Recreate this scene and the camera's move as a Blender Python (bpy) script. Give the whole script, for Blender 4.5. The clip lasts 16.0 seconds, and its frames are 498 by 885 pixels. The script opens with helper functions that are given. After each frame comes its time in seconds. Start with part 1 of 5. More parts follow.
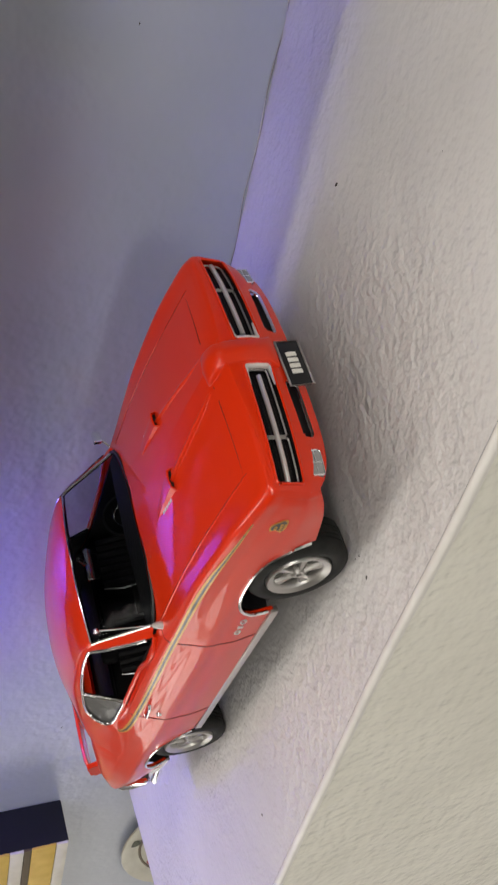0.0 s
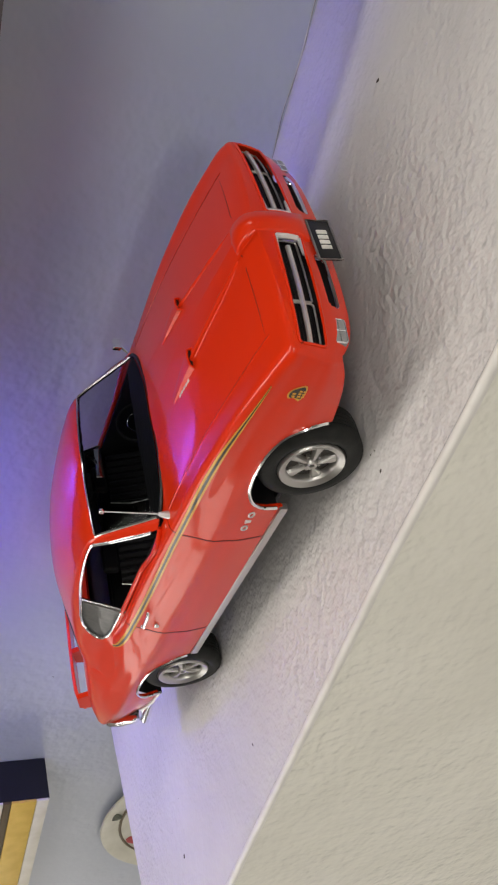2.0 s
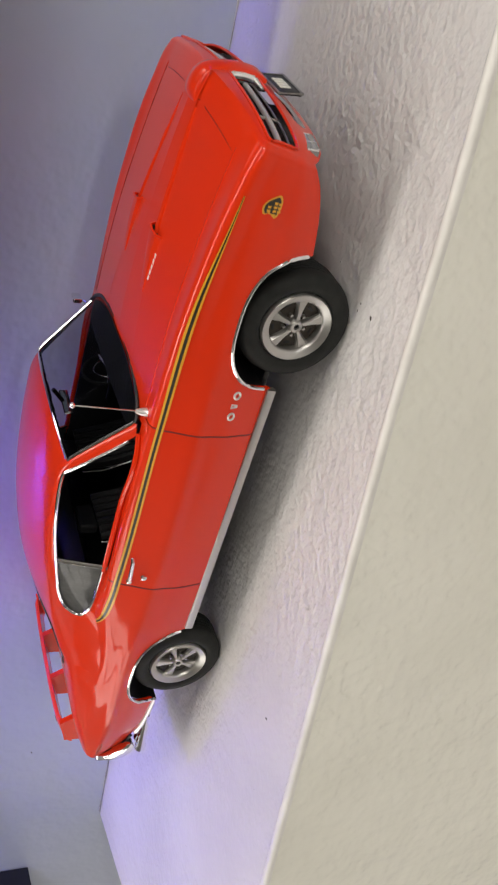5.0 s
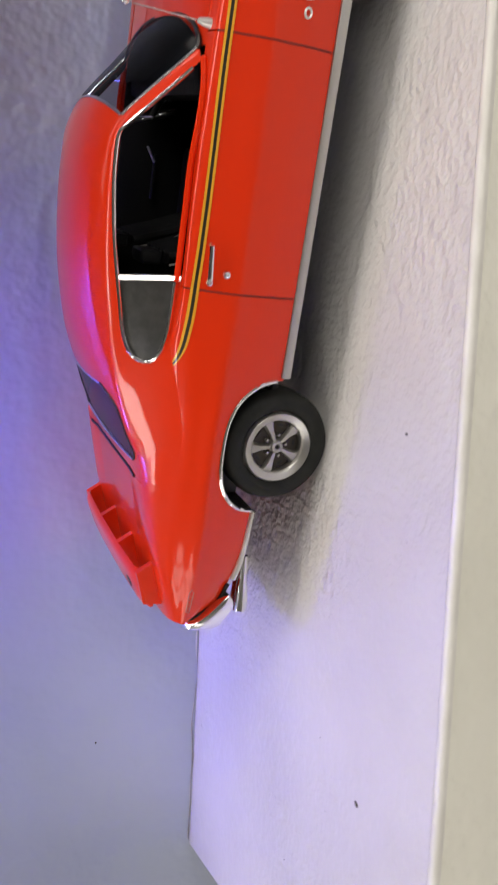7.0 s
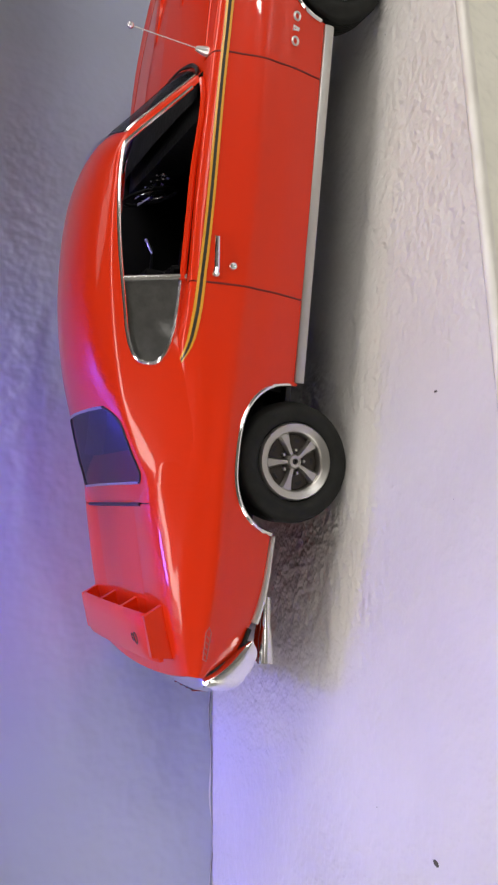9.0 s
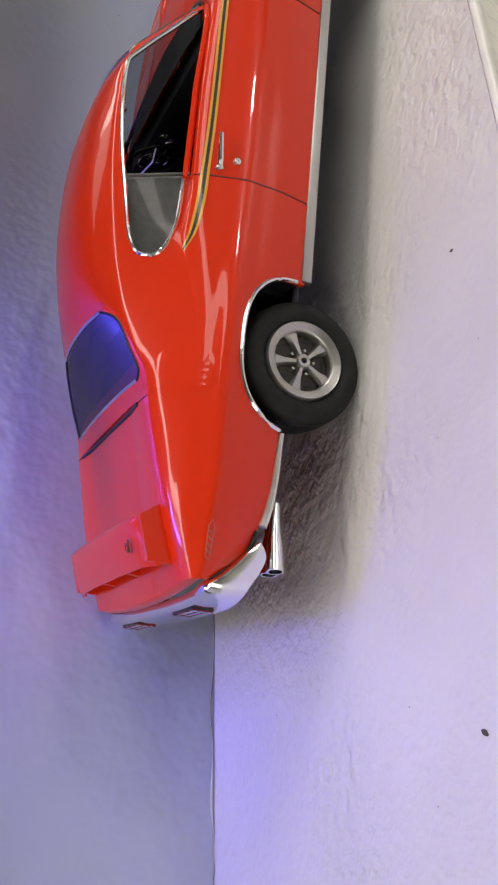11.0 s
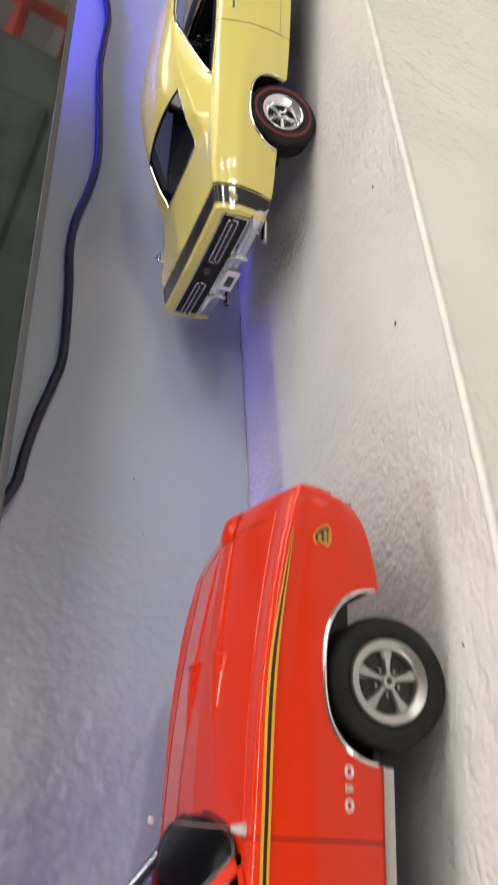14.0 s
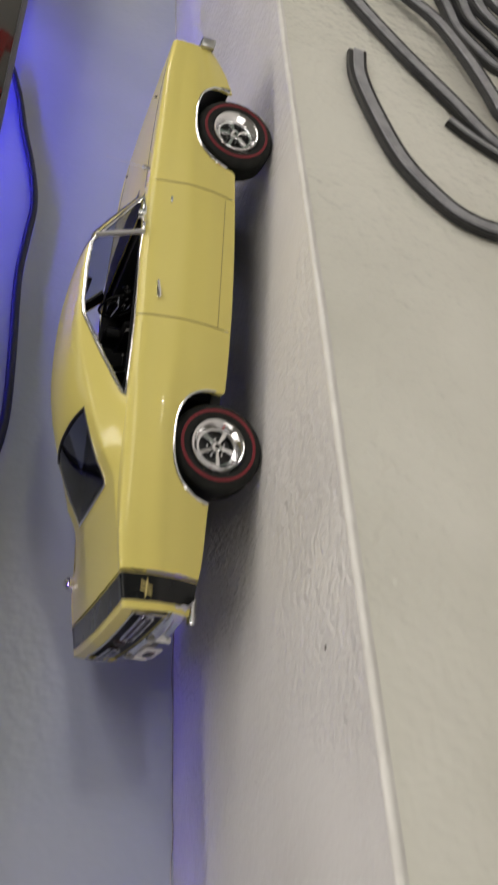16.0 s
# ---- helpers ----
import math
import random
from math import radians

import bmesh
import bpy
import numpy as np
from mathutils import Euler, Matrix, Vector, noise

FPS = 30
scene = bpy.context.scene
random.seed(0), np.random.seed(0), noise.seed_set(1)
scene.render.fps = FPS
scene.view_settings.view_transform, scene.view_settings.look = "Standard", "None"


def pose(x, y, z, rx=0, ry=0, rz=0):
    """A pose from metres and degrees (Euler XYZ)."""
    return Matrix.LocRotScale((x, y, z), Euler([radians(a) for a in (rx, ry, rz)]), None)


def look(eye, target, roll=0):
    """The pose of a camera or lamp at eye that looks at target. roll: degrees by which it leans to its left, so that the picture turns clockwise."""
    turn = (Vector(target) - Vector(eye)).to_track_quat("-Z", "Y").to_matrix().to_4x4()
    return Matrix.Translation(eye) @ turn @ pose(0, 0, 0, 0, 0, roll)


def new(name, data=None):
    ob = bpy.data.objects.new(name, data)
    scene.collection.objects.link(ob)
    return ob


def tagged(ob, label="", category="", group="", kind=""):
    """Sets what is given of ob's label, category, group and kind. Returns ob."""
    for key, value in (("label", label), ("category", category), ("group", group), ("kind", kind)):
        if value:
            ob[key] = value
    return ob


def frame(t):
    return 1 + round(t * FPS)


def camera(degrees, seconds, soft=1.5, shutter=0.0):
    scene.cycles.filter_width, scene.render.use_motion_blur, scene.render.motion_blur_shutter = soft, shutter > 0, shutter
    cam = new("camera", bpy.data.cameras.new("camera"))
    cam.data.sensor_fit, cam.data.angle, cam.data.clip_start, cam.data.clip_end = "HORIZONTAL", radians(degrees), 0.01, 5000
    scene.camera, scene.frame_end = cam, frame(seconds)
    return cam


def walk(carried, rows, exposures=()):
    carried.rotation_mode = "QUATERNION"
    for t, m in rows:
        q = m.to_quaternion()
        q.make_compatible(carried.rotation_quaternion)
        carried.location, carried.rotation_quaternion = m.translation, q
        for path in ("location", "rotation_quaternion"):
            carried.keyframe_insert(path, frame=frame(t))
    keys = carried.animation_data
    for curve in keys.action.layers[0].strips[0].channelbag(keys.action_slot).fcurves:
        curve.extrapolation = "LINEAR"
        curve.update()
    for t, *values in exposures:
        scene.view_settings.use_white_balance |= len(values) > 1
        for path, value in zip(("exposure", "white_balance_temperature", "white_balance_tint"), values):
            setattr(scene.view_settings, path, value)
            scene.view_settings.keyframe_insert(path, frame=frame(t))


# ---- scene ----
cam = camera(30.6, 16.0, soft=2.1, shutter=0.4)
METRES = 1.0118
BASE = pose(0.2893, -0.2006, 0.1497, -97.600, 66.904, -57.818)
ROWS = [
    (0.0, 0.0, 0.0, 0.0, 0.0, 0.0, 0.0),
    (0.5, -0.0004, 0.0035, -0.0146, 0.2, -0.3, -2.14),
    (1.0, -0.0035, 0.0096, -0.0287, 0.38, 0.17, -3.82),
    (1.5, 0.0012, 0.0107, -0.0394, 0.41, 0.98, -4.58),
    (2.0, -0.0007, 0.0048, -0.0516, 0.53, 2.69, -4.39),
    (2.5, -0.0045, 0.0111, -0.0751, 0.37, 5.64, -3.28),
    (3.0, -0.0077, 0.0136, -0.103, 0.5, 10.87, -1.12),
    (3.5, -0.009, 0.0064, -0.0988, 0.36, 12.15, -0.31),
    (4.0, -0.0014, 0.0154, -0.117, -0.39, 12.17, 0.01),
    (6.5, -0.0329, 0.1285, -0.2388, 1.37, 26.83, 7.64),
    (7.0, -0.0514, 0.1741, -0.2903, 2.62, 33.11, 9.55),
    (7.5, -0.0677, 0.2047, -0.3191, 3.43, 42.1, 10.88),
    (8.0, -0.074, 0.2303, -0.3269, 3.78, 47.63, 11.74),
    (8.5, -0.0781, 0.2442, -0.3356, 4.12, 52.62, 12.49),
    (9.0, -0.0786, 0.2617, -0.3475, 4.05, 56.3, 12.86),
    (11.5, -0.0931, 0.3493, -0.369, 5.33, 71.93, 12.77),
    (12.0, -0.0852, 0.3194, -0.3487, 6.55, 74.62, 12.13),
    (12.5, -0.0661, 0.2802, -0.3271, 7.05, 75.42, 11.69),
    (13.0, -0.0524, 0.2508, -0.3108, 8.18, 75.74, 11.17),
    (13.5, -0.0467, 0.2188, -0.2948, 8.89, 75.85, 11.05),
    (14.0, -0.042, 0.1695, -0.2545, 9.5, 76.26, 11.02),
    (14.5, -0.0312, 0.1439, -0.2266, 9.48, 76.57, 10.92),
    (15.0, -0.0151, 0.1208, -0.1884, 8.76, 76.29, 11.0),
    (15.5, 0.0062, 0.0859, -0.1548, 8.58, 76.12, 11.23),
    (16.0, 0.0274, 0.0479, -0.1255, 8.91, 76.67, 11.83),
]
walk(cam, [(t, BASE @ pose(METRES * x, METRES * y, METRES * z, 90 + pitch, roll, yaw)) for t, x, y, z, yaw, pitch, roll in ROWS],
     exposures=[(0.0, -0.25), (4.0, -0.12), (6.5, -0.02), (9.0, -0.06), (11.4, -0.13), (12.2, 0.13), (13.5, 0.30), (14.2, 0.22), (15.0, -0.02), (15.5, -0.10), (16.0, -0.36)])

# ---- light ----
world = bpy.data.worlds.new("room_air")
scene.world = world
world.use_nodes = True
world.node_tree.nodes["Background"].inputs[0].default_value = (0.9, 0.95, 1.0, 1)
world.node_tree.nodes["Background"].inputs[1].default_value = 0.03


def area_lamp(name, m, size, size_y, power, colour):
    data = bpy.data.lights.new(name, "AREA")
    data.shape, data.size, data.size_y, data.energy, data.color = "RECTANGLE", size, size_y, power, colour
    ob = new(name, data)
    ob.matrix_world = m
    return ob


WARM = (1.0, 0.945, 0.88)
BLUE = (0.13, 0.10, 1.0)
# unseen overhead lamp above the ledge, overhead fill lamps, and daylight in the two windows
area_lamp("unseen_overhead_lamp", look((0.25, -0.07, 1.66), (0.25, -0.07, 0)), 2.60, 0.28, 24.0, WARM)
# added fill over the room, lights the fronts of cars and ledge
area_lamp("unseen_overhead_lamp", look((1.20, -1.90, 1.66), (1.05, -1.70, 0)), 2.20, 1.20, 36.0, WARM)
# added fill towards the far end, brightens the sofa and the ledge face
area_lamp("unseen_overhead_lamp", look((2.60, -1.40, 1.66), (2.40, -1.10, 0)), 1.00, 1.00, 50.0, WARM)
area_lamp("window_lamp", pose(1.30, -3.50, 0.28, 90), 0.12, 0.20, 7.0, (1.0, 0.98, 0.95))
area_lamp("window_lamp", pose(1.60, -3.50, 0.28, 90), 0.12, 0.20, 7.0, (1.0, 0.98, 0.95))
area_lamp("window_lamp", pose(-2.20, -0.80, 0.60, 0, -90, 0), 2.00, 0.90, 23.0, (1.0, 0.95, 0.88))
# light strip stuck behind the television, brighter at its ends
mid = area_lamp("led_strip_lamp", pose(0.34, 0.108, 0.172), 0.55, 0.004, 0.028, (0.13, 0.09, 1.0))
mid.data.spread = radians(32)
area_lamp("led_strip_lamp", look((-0.075, 0.0925, 0.170), (-0.090, 0.1260, 0.03)), 0.10, 0.006, 0.22, BLUE)
area_lamp("led_strip_lamp", look((0.72, 0.0925, 0.170), (0.72, 0.1260, 0.03)), 0.34, 0.006, 0.38, (0.06, 0.05, 1.0))
area_lamp("led_strip_lamp", look((-0.150, 0.088, 0.24), (-0.23, 0.065, 0)), 0.02, 0.05, 0.28, BLUE)


# ---- materials ----
def material(name, colour, rough=0.5, metal=0.0, coat=0.0, spec=0.5):
    m = bpy.data.materials.new(name)
    m.use_nodes = True
    b = m.node_tree.nodes["Principled BSDF"]
    b.inputs["Base Color"].default_value = (*colour, 1)
    b.inputs["Roughness"].default_value = rough
    b.inputs["Metallic"].default_value = metal
    b.inputs["Coat Weight"].default_value = coat
    b.inputs["Coat Roughness"].default_value = 0.04
    b.inputs["Specular IOR Level"].default_value = spec
    return m


def texture_nodes(m):
    t = m.node_tree
    if "Texture Coordinate" not in t.nodes:
        t.nodes.new("ShaderNodeTexCoord").name = "Texture Coordinate"
    return t, t.nodes["Texture Coordinate"].outputs["Object"], t.nodes["Principled BSDF"]


def mottled(m, scale, dark, light, lo=0.35, hi=0.65, detail=6.0, stretch=(1, 1, 1)):
    """Colour that wanders between two shades."""
    t, co, b = texture_nodes(m)
    mp = t.nodes.new("ShaderNodeMapping")
    mp.inputs["Scale"].default_value = stretch
    t.links.new(co, mp.inputs[0])
    n = t.nodes.new("ShaderNodeTexNoise")
    n.inputs["Scale"].default_value, n.inputs["Detail"].default_value = scale, detail
    r = t.nodes.new("ShaderNodeValToRGB")
    r.color_ramp.elements[0].position, r.color_ramp.elements[1].position = lo, hi
    r.color_ramp.elements[0].color, r.color_ramp.elements[1].color = (*dark, 1), (*light, 1)
    t.links.new(mp.outputs[0], n.inputs["Vector"])
    t.links.new(n.outputs[0], r.inputs[0])
    t.links.new(r.outputs[0], b.inputs["Base Color"])
    return m


def bumped(m, layers, stretch=(1, 1, 1), detail=3.0, patchy=0):
    """Relief from layers of (noise scale, height in metres), stronger in some patches than in others."""
    t, co, b = texture_nodes(m)
    mp = t.nodes.new("ShaderNodeMapping")
    mp.inputs["Scale"].default_value = stretch
    t.links.new(co, mp.inputs[0])
    last = amount = None
    if patchy:
        wide = t.nodes.new("ShaderNodeTexNoise")
        wide.inputs["Scale"].default_value, wide.inputs["Detail"].default_value = patchy, 2.0
        amount = t.nodes.new("ShaderNodeMapRange")
        for k, v in enumerate((0.38, 0.62, 0.30, 1.0)):
            amount.inputs[k + 1].default_value = v
        t.links.new(co, wide.inputs["Vector"])
        t.links.new(wide.outputs[0], amount.inputs[0])
    for scale, height in layers:
        n = t.nodes.new("ShaderNodeTexNoise")
        n.inputs["Scale"].default_value, n.inputs["Detail"].default_value = scale, detail
        t.links.new(mp.outputs[0], n.inputs["Vector"])
        u = t.nodes.new("ShaderNodeBump")
        u.inputs["Strength"].default_value, u.inputs["Distance"].default_value = 1.0, height
        t.links.new(n.outputs[0], u.inputs["Height"])
        if amount:
            t.links.new(amount.outputs[0], u.inputs["Strength"])
        if last:
            t.links.new(last.outputs[0], u.inputs["Normal"])
        last = u
    t.links.new(last.outputs[0], b.inputs["Normal"])
    return m


def rough_spots(m, scale, lo, hi):
    t, co, b = texture_nodes(m)
    n = t.nodes.new("ShaderNodeTexNoise")
    n.inputs["Scale"].default_value, n.inputs["Detail"].default_value = scale, 4.0
    r = t.nodes.new("ShaderNodeMapRange")
    r.inputs[3].default_value, r.inputs[4].default_value = lo, hi
    t.links.new(co, n.inputs["Vector"])
    t.links.new(n.outputs[0], r.inputs[0])
    t.links.new(r.outputs[0], b.inputs["Roughness"])
    return m


PAINTED = bumped(mottled(material("painted_plaster", (0.7, 0.68, 0.65), 0.42), 14, (0.62, 0.60, 0.585), (0.70, 0.68, 0.665)), [(60, 0.0012), (180, 0.0015), (420, 0.0009)], detail=1.0, patchy=10)
FACE = bumped(mottled(material("gloss_painted_plaster", (0.7, 0.68, 0.62), 0.24), 12, (0.765, 0.75, 0.665), (0.845, 0.83, 0.745)), [(75, 0.0014), (190, 0.0012), (380, 0.0003)], detail=1.0, patchy=9)
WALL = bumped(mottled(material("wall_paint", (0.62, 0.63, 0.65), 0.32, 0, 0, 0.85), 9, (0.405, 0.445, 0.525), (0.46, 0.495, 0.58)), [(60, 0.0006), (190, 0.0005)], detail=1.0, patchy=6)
# unseen walls and ceiling, coloured dark so the cars reflect a dim room
ROOM = bumped(mottled(material("dimmed_room_paint", (0.6, 0.57, 0.52), 0.6), 3, (0.30, 0.285, 0.255), (0.37, 0.35, 0.315)), [(60, 0.0008)])
FLOOR = bumped(mottled(material("floor_tile", (0.5, 0.48, 0.44), 0.35), 5, (0.50, 0.49, 0.46), (0.60, 0.59, 0.555)), [(40, 0.0004)])
RED = bumped(material("red_orange_paint", (0.74, 0.032, 0.004), 0.3, 0, 0.68, 0.1), [(700, 0.000012)])
YELLOW = bumped(material("pale_yellow_paint", (0.80, 0.69, 0.20), 0.3, 0, 0.5, 0.15), [(700, 0.000012)])
CHROME = rough_spots(material("chrome", (0.86, 0.86, 0.87), 0.12, 1.0), 300, 0.08, 0.2)
SILVER = rough_spots(material("satin_silver", (0.52, 0.51, 0.49), 0.35, 0.95), 400, 0.28, 0.42)
TYRE = bumped(mottled(material("tyre_rubber", (0.012, 0.013, 0.012), 0.62, 0, 0, 0.3), 200, (0.009, 0.010, 0.009), (0.017, 0.018, 0.016)), [(900, 0.0001)])
BLACK = material("black_plastic", (0.008, 0.008, 0.009), 0.4)
INNER = bumped(material("black_vinyl", (0.010, 0.010, 0.011), 0.55, 0, 0, 0.15), [(600, 0.0002)])
GREYVINYL = bumped(mottled(material("grey_panel", (0.04, 0.04, 0.037), 0.4, 0, 0.35), 300, (0.033, 0.033, 0.030), (0.05, 0.05, 0.046)), [(500, 0.0002)])
DARKRED = material("dark_red_lens", (0.25, 0.01, 0.01), 0.15, 0, 0.5)
REDLINE = material("red_line_paint", (0.22, 0.012, 0.022), 0.5)
GOLD = material("gold_stripe_paint", (0.75, 0.36, 0.02), 0.35, 0, 0.6)
DARKSTRIPE = material("dark_stripe_paint", (0.02, 0.014, 0.01), 0.35, 0, 0.6)
WHITEPRINT = material("white_print", (0.8, 0.78, 0.72), 0.5)
CREAMPAINT = material("white_gloss_paint", (0.75, 0.73, 0.68), 0.35)
SEAM = material("dark_red_seam", (0.17, 0.008, 0.003), 0.6)
BRIGHT = material("bright_trim", (0.82, 0.81, 0.79), 0.28, 0.7)
DULLRED = material("faded_marker", (0.50, 0.13, 0.08), 0.35, 0, 0.3)
# paler than the ledge top: the edge's highlight is put into this colour
NOSE = bumped(mottled(material("highlight_toned_gloss_paint", (0.74, 0.72, 0.68), 0.28), 60, (0.68, 0.66, 0.62), (0.77, 0.75, 0.71)), [(160, 0.0007)], detail=1.0)
LENS = material("lamp_lens", (0.36, 0.36, 0.36), 0.25, 0.5)


def glass_material(name, tint, rough=0.0, clear=0.85, gloss=0.05):
    m = bpy.data.materials.new(name)
    m.use_nodes = True
    t = m.node_tree
    t.nodes.remove(t.nodes["Principled BSDF"])
    tr, gl, mix, fr, pw, ma = (t.nodes.new("ShaderNode" + k) for k in ("BsdfTransparent", "BsdfGlossy", "MixShader", "LayerWeight", "Math", "Math"))
    tr.inputs[0].default_value = (*[clear * c for c in tint], 1)
    gl.inputs["Roughness"].default_value = rough
    fr.inputs[0].default_value = 0.5
    pw.operation, pw.inputs[1].default_value = "POWER", 5.0
    ma.operation, ma.inputs[1].default_value, ma.inputs[2].default_value = "MULTIPLY_ADD", 0.3, gloss
    t.links.new(fr.outputs["Facing"], pw.inputs[0])
    t.links.new(pw.outputs[0], ma.inputs[0])
    t.links.new(ma.outputs[0], mix.inputs[0])
    t.links.new(tr.outputs[0], mix.inputs[1])
    t.links.new(gl.outputs[0], mix.inputs[2])
    t.links.new(mix.outputs[0], t.nodes["Material Output"].inputs[0])
    return m


GLASS = glass_material("car_glass", (0.9, 0.95, 1.0), 0.02, 0.50, 0.004)
DARKGLASS = glass_material("smoked_car_glass", (0.5, 0.55, 0.7), 0.05, 0.35, 0.20)


# ---- mesh helpers ----
def solid(name, verts, faces, mat, parent=None, label="", smooth=True, angle=35, m=None):
    me = bpy.data.meshes.new(name)
    me.from_pydata([tuple(v) for v in verts], [], faces)
    me.materials.append(mat)
    if smooth:
        me.shade_smooth()
        me.set_sharp_from_angle(angle=radians(angle))
    ob = new(name, me)
    if parent is not None:
        ob.parent = parent
    if m is not None:
        ob.matrix_basis = m
    if label:
        ob["label"] = label
    return ob


def part(name, bm, mat, parent=None, label="", smooth=True, angle=35, m=None):
    me = bpy.data.meshes.new(name)
    bmesh.ops.recalc_face_normals(bm, faces=bm.faces)
    bm.to_mesh(me)
    bm.free()
    me.materials.append(mat)
    if smooth:
        me.shade_smooth()
        me.set_sharp_from_angle(angle=radians(angle))
    ob = new(name, me)
    if parent is not None:
        ob.parent = parent
    if m is not None:
        ob.matrix_basis = m
    if label:
        ob["label"] = label
    return ob


def box_bm(x0, x1, y0, y1, z0, z1, bevel=0.0, segs=2):
    bm = bmesh.new()
    bmesh.ops.create_cube(bm, size=1, matrix=Matrix.Translation(((x0 + x1) / 2, (y0 + y1) / 2, (z0 + z1) / 2)) @ Matrix.Diagonal((x1 - x0, y1 - y0, z1 - z0, 1)))
    if bevel:
        bmesh.ops.bevel(bm, geom=bm.edges[:], offset=bevel, segments=segs, profile=0.6, affect="EDGES")
    return bm


def join_bm(*bms):
    out = bmesh.new()
    for b in bms:
        me = bpy.data.meshes.new("tmp")
        b.to_mesh(me)
        b.free()
        out.from_mesh(me)
        bpy.data.meshes.remove(me)
    return out


def tube_bm(points, radius, sides=8, closed=False, flat=1.0, up=None):
    """A round or flattened bar along points."""
    pts = [Vector(p) for p in points]
    n = len(pts)
    bm = bmesh.new()
    rings = []
    for i, p in enumerate(pts):
        a = pts[(i - 1) % n] if closed or i else p
        b = pts[(i + 1) % n] if closed or i < n - 1 else p
        d = (b - a).normalized()
        u = Vector(up) if up is not None else (Vector((0, 0, 1)) if abs(d.z) < 0.9 else Vector((0, 1, 0)))
        s = d.cross(u).normalized()
        w = s.cross(d).normalized()
        r = float(radius[i] if isinstance(radius, (list, tuple)) else radius)
        rings.append([bm.verts.new(p + r * (math.cos(k * math.tau / sides) * s + flat * math.sin(k * math.tau / sides) * w)) for k in range(sides)])
    m = n if closed else n - 1
    for i in range(m):
        A, B = rings[i], rings[(i + 1) % n]
        for k in range(sides):
            bm.faces.new((A[k], A[(k + 1) % sides], B[(k + 1) % sides], B[k]))
    if not closed:
        bm.faces.new(rings[0][::-1])
        bm.faces.new(rings[-1])
    return bm


def lathe_bm(profile, sides=64):
    """Turns (radius, y) round the y axis."""
    bm = bmesh.new()
    rings = [[bm.verts.new((r * math.cos(k * math.tau / sides), y, r * math.sin(k * math.tau / sides))) for k in range(sides)] for r, y in profile]
    for A, B in zip(rings, rings[1:]):
        for k in range(sides):
            bm.faces.new((A[k], A[(k + 1) % sides], B[(k + 1) % sides], B[k]))
    return bm


def hermite(xs, ys):
    """A smooth curve through the given points."""
    order = np.argsort(xs)
    xs, ys = np.array(xs, float)[order], np.array(ys, float)[order]
    s = np.diff(ys) / np.diff(xs)
    h = np.diff(xs)
    t = np.concatenate([[s[0]], (s[:-1] * h[1:] + s[1:] * h[:-1]) / (h[1:] + h[:-1]), [s[-1]]])

    def f(x):
        x = np.clip(x, xs[0], xs[-1])
        i = np.clip(np.searchsorted(xs, x) - 1, 0, len(s) - 1)
        u = (x - xs[i]) / h[i]
        return (2 * u**3 - 3 * u**2 + 1) * ys[i] + (u**3 - 2 * u**2 + u) * h[i] * t[i] + (3 * u**2 - 2 * u**3) * ys[i + 1] + (u**3 - u**2) * h[i] * t[i + 1]

    return f


def inside(poly, x, z):
    hit = False
    for (x0, z0), (x1, z1) in zip(poly, poly[1:] + poly[:1]):
        if (z0 > z) != (z1 > z) and x < (x1 - x0) * (z - z0) / (z1 - z0) + x0:
            hit = not hit
    return hit


def thing(name, m, label, category, group=""):
    return tagged_at(new(name), m, label, category, group)


def tagged_at(ob, m, label, category, group):
    ob.matrix_basis = m
    return tagged(ob, label, category, group)


def smooth01(u):
    u = np.clip(u, 0, 1)
    return u * u * (3 - 2 * u)


# ---- structure ----
LEDGE_END, LEDGE_EDGE, WALL_Y, FLOOR_Z = -0.267, -0.0571, 0.126, -0.42


def edge_y(x):
    """The front edge wanders: the plaster is thicker past the red car's nose."""
    return LEDGE_EDGE + 0.0031 * (1 - smooth01((x - 0.05) / 0.09)) + 0.0005 * noise.noise(Vector((x * 14, 2.2, 0.3)))


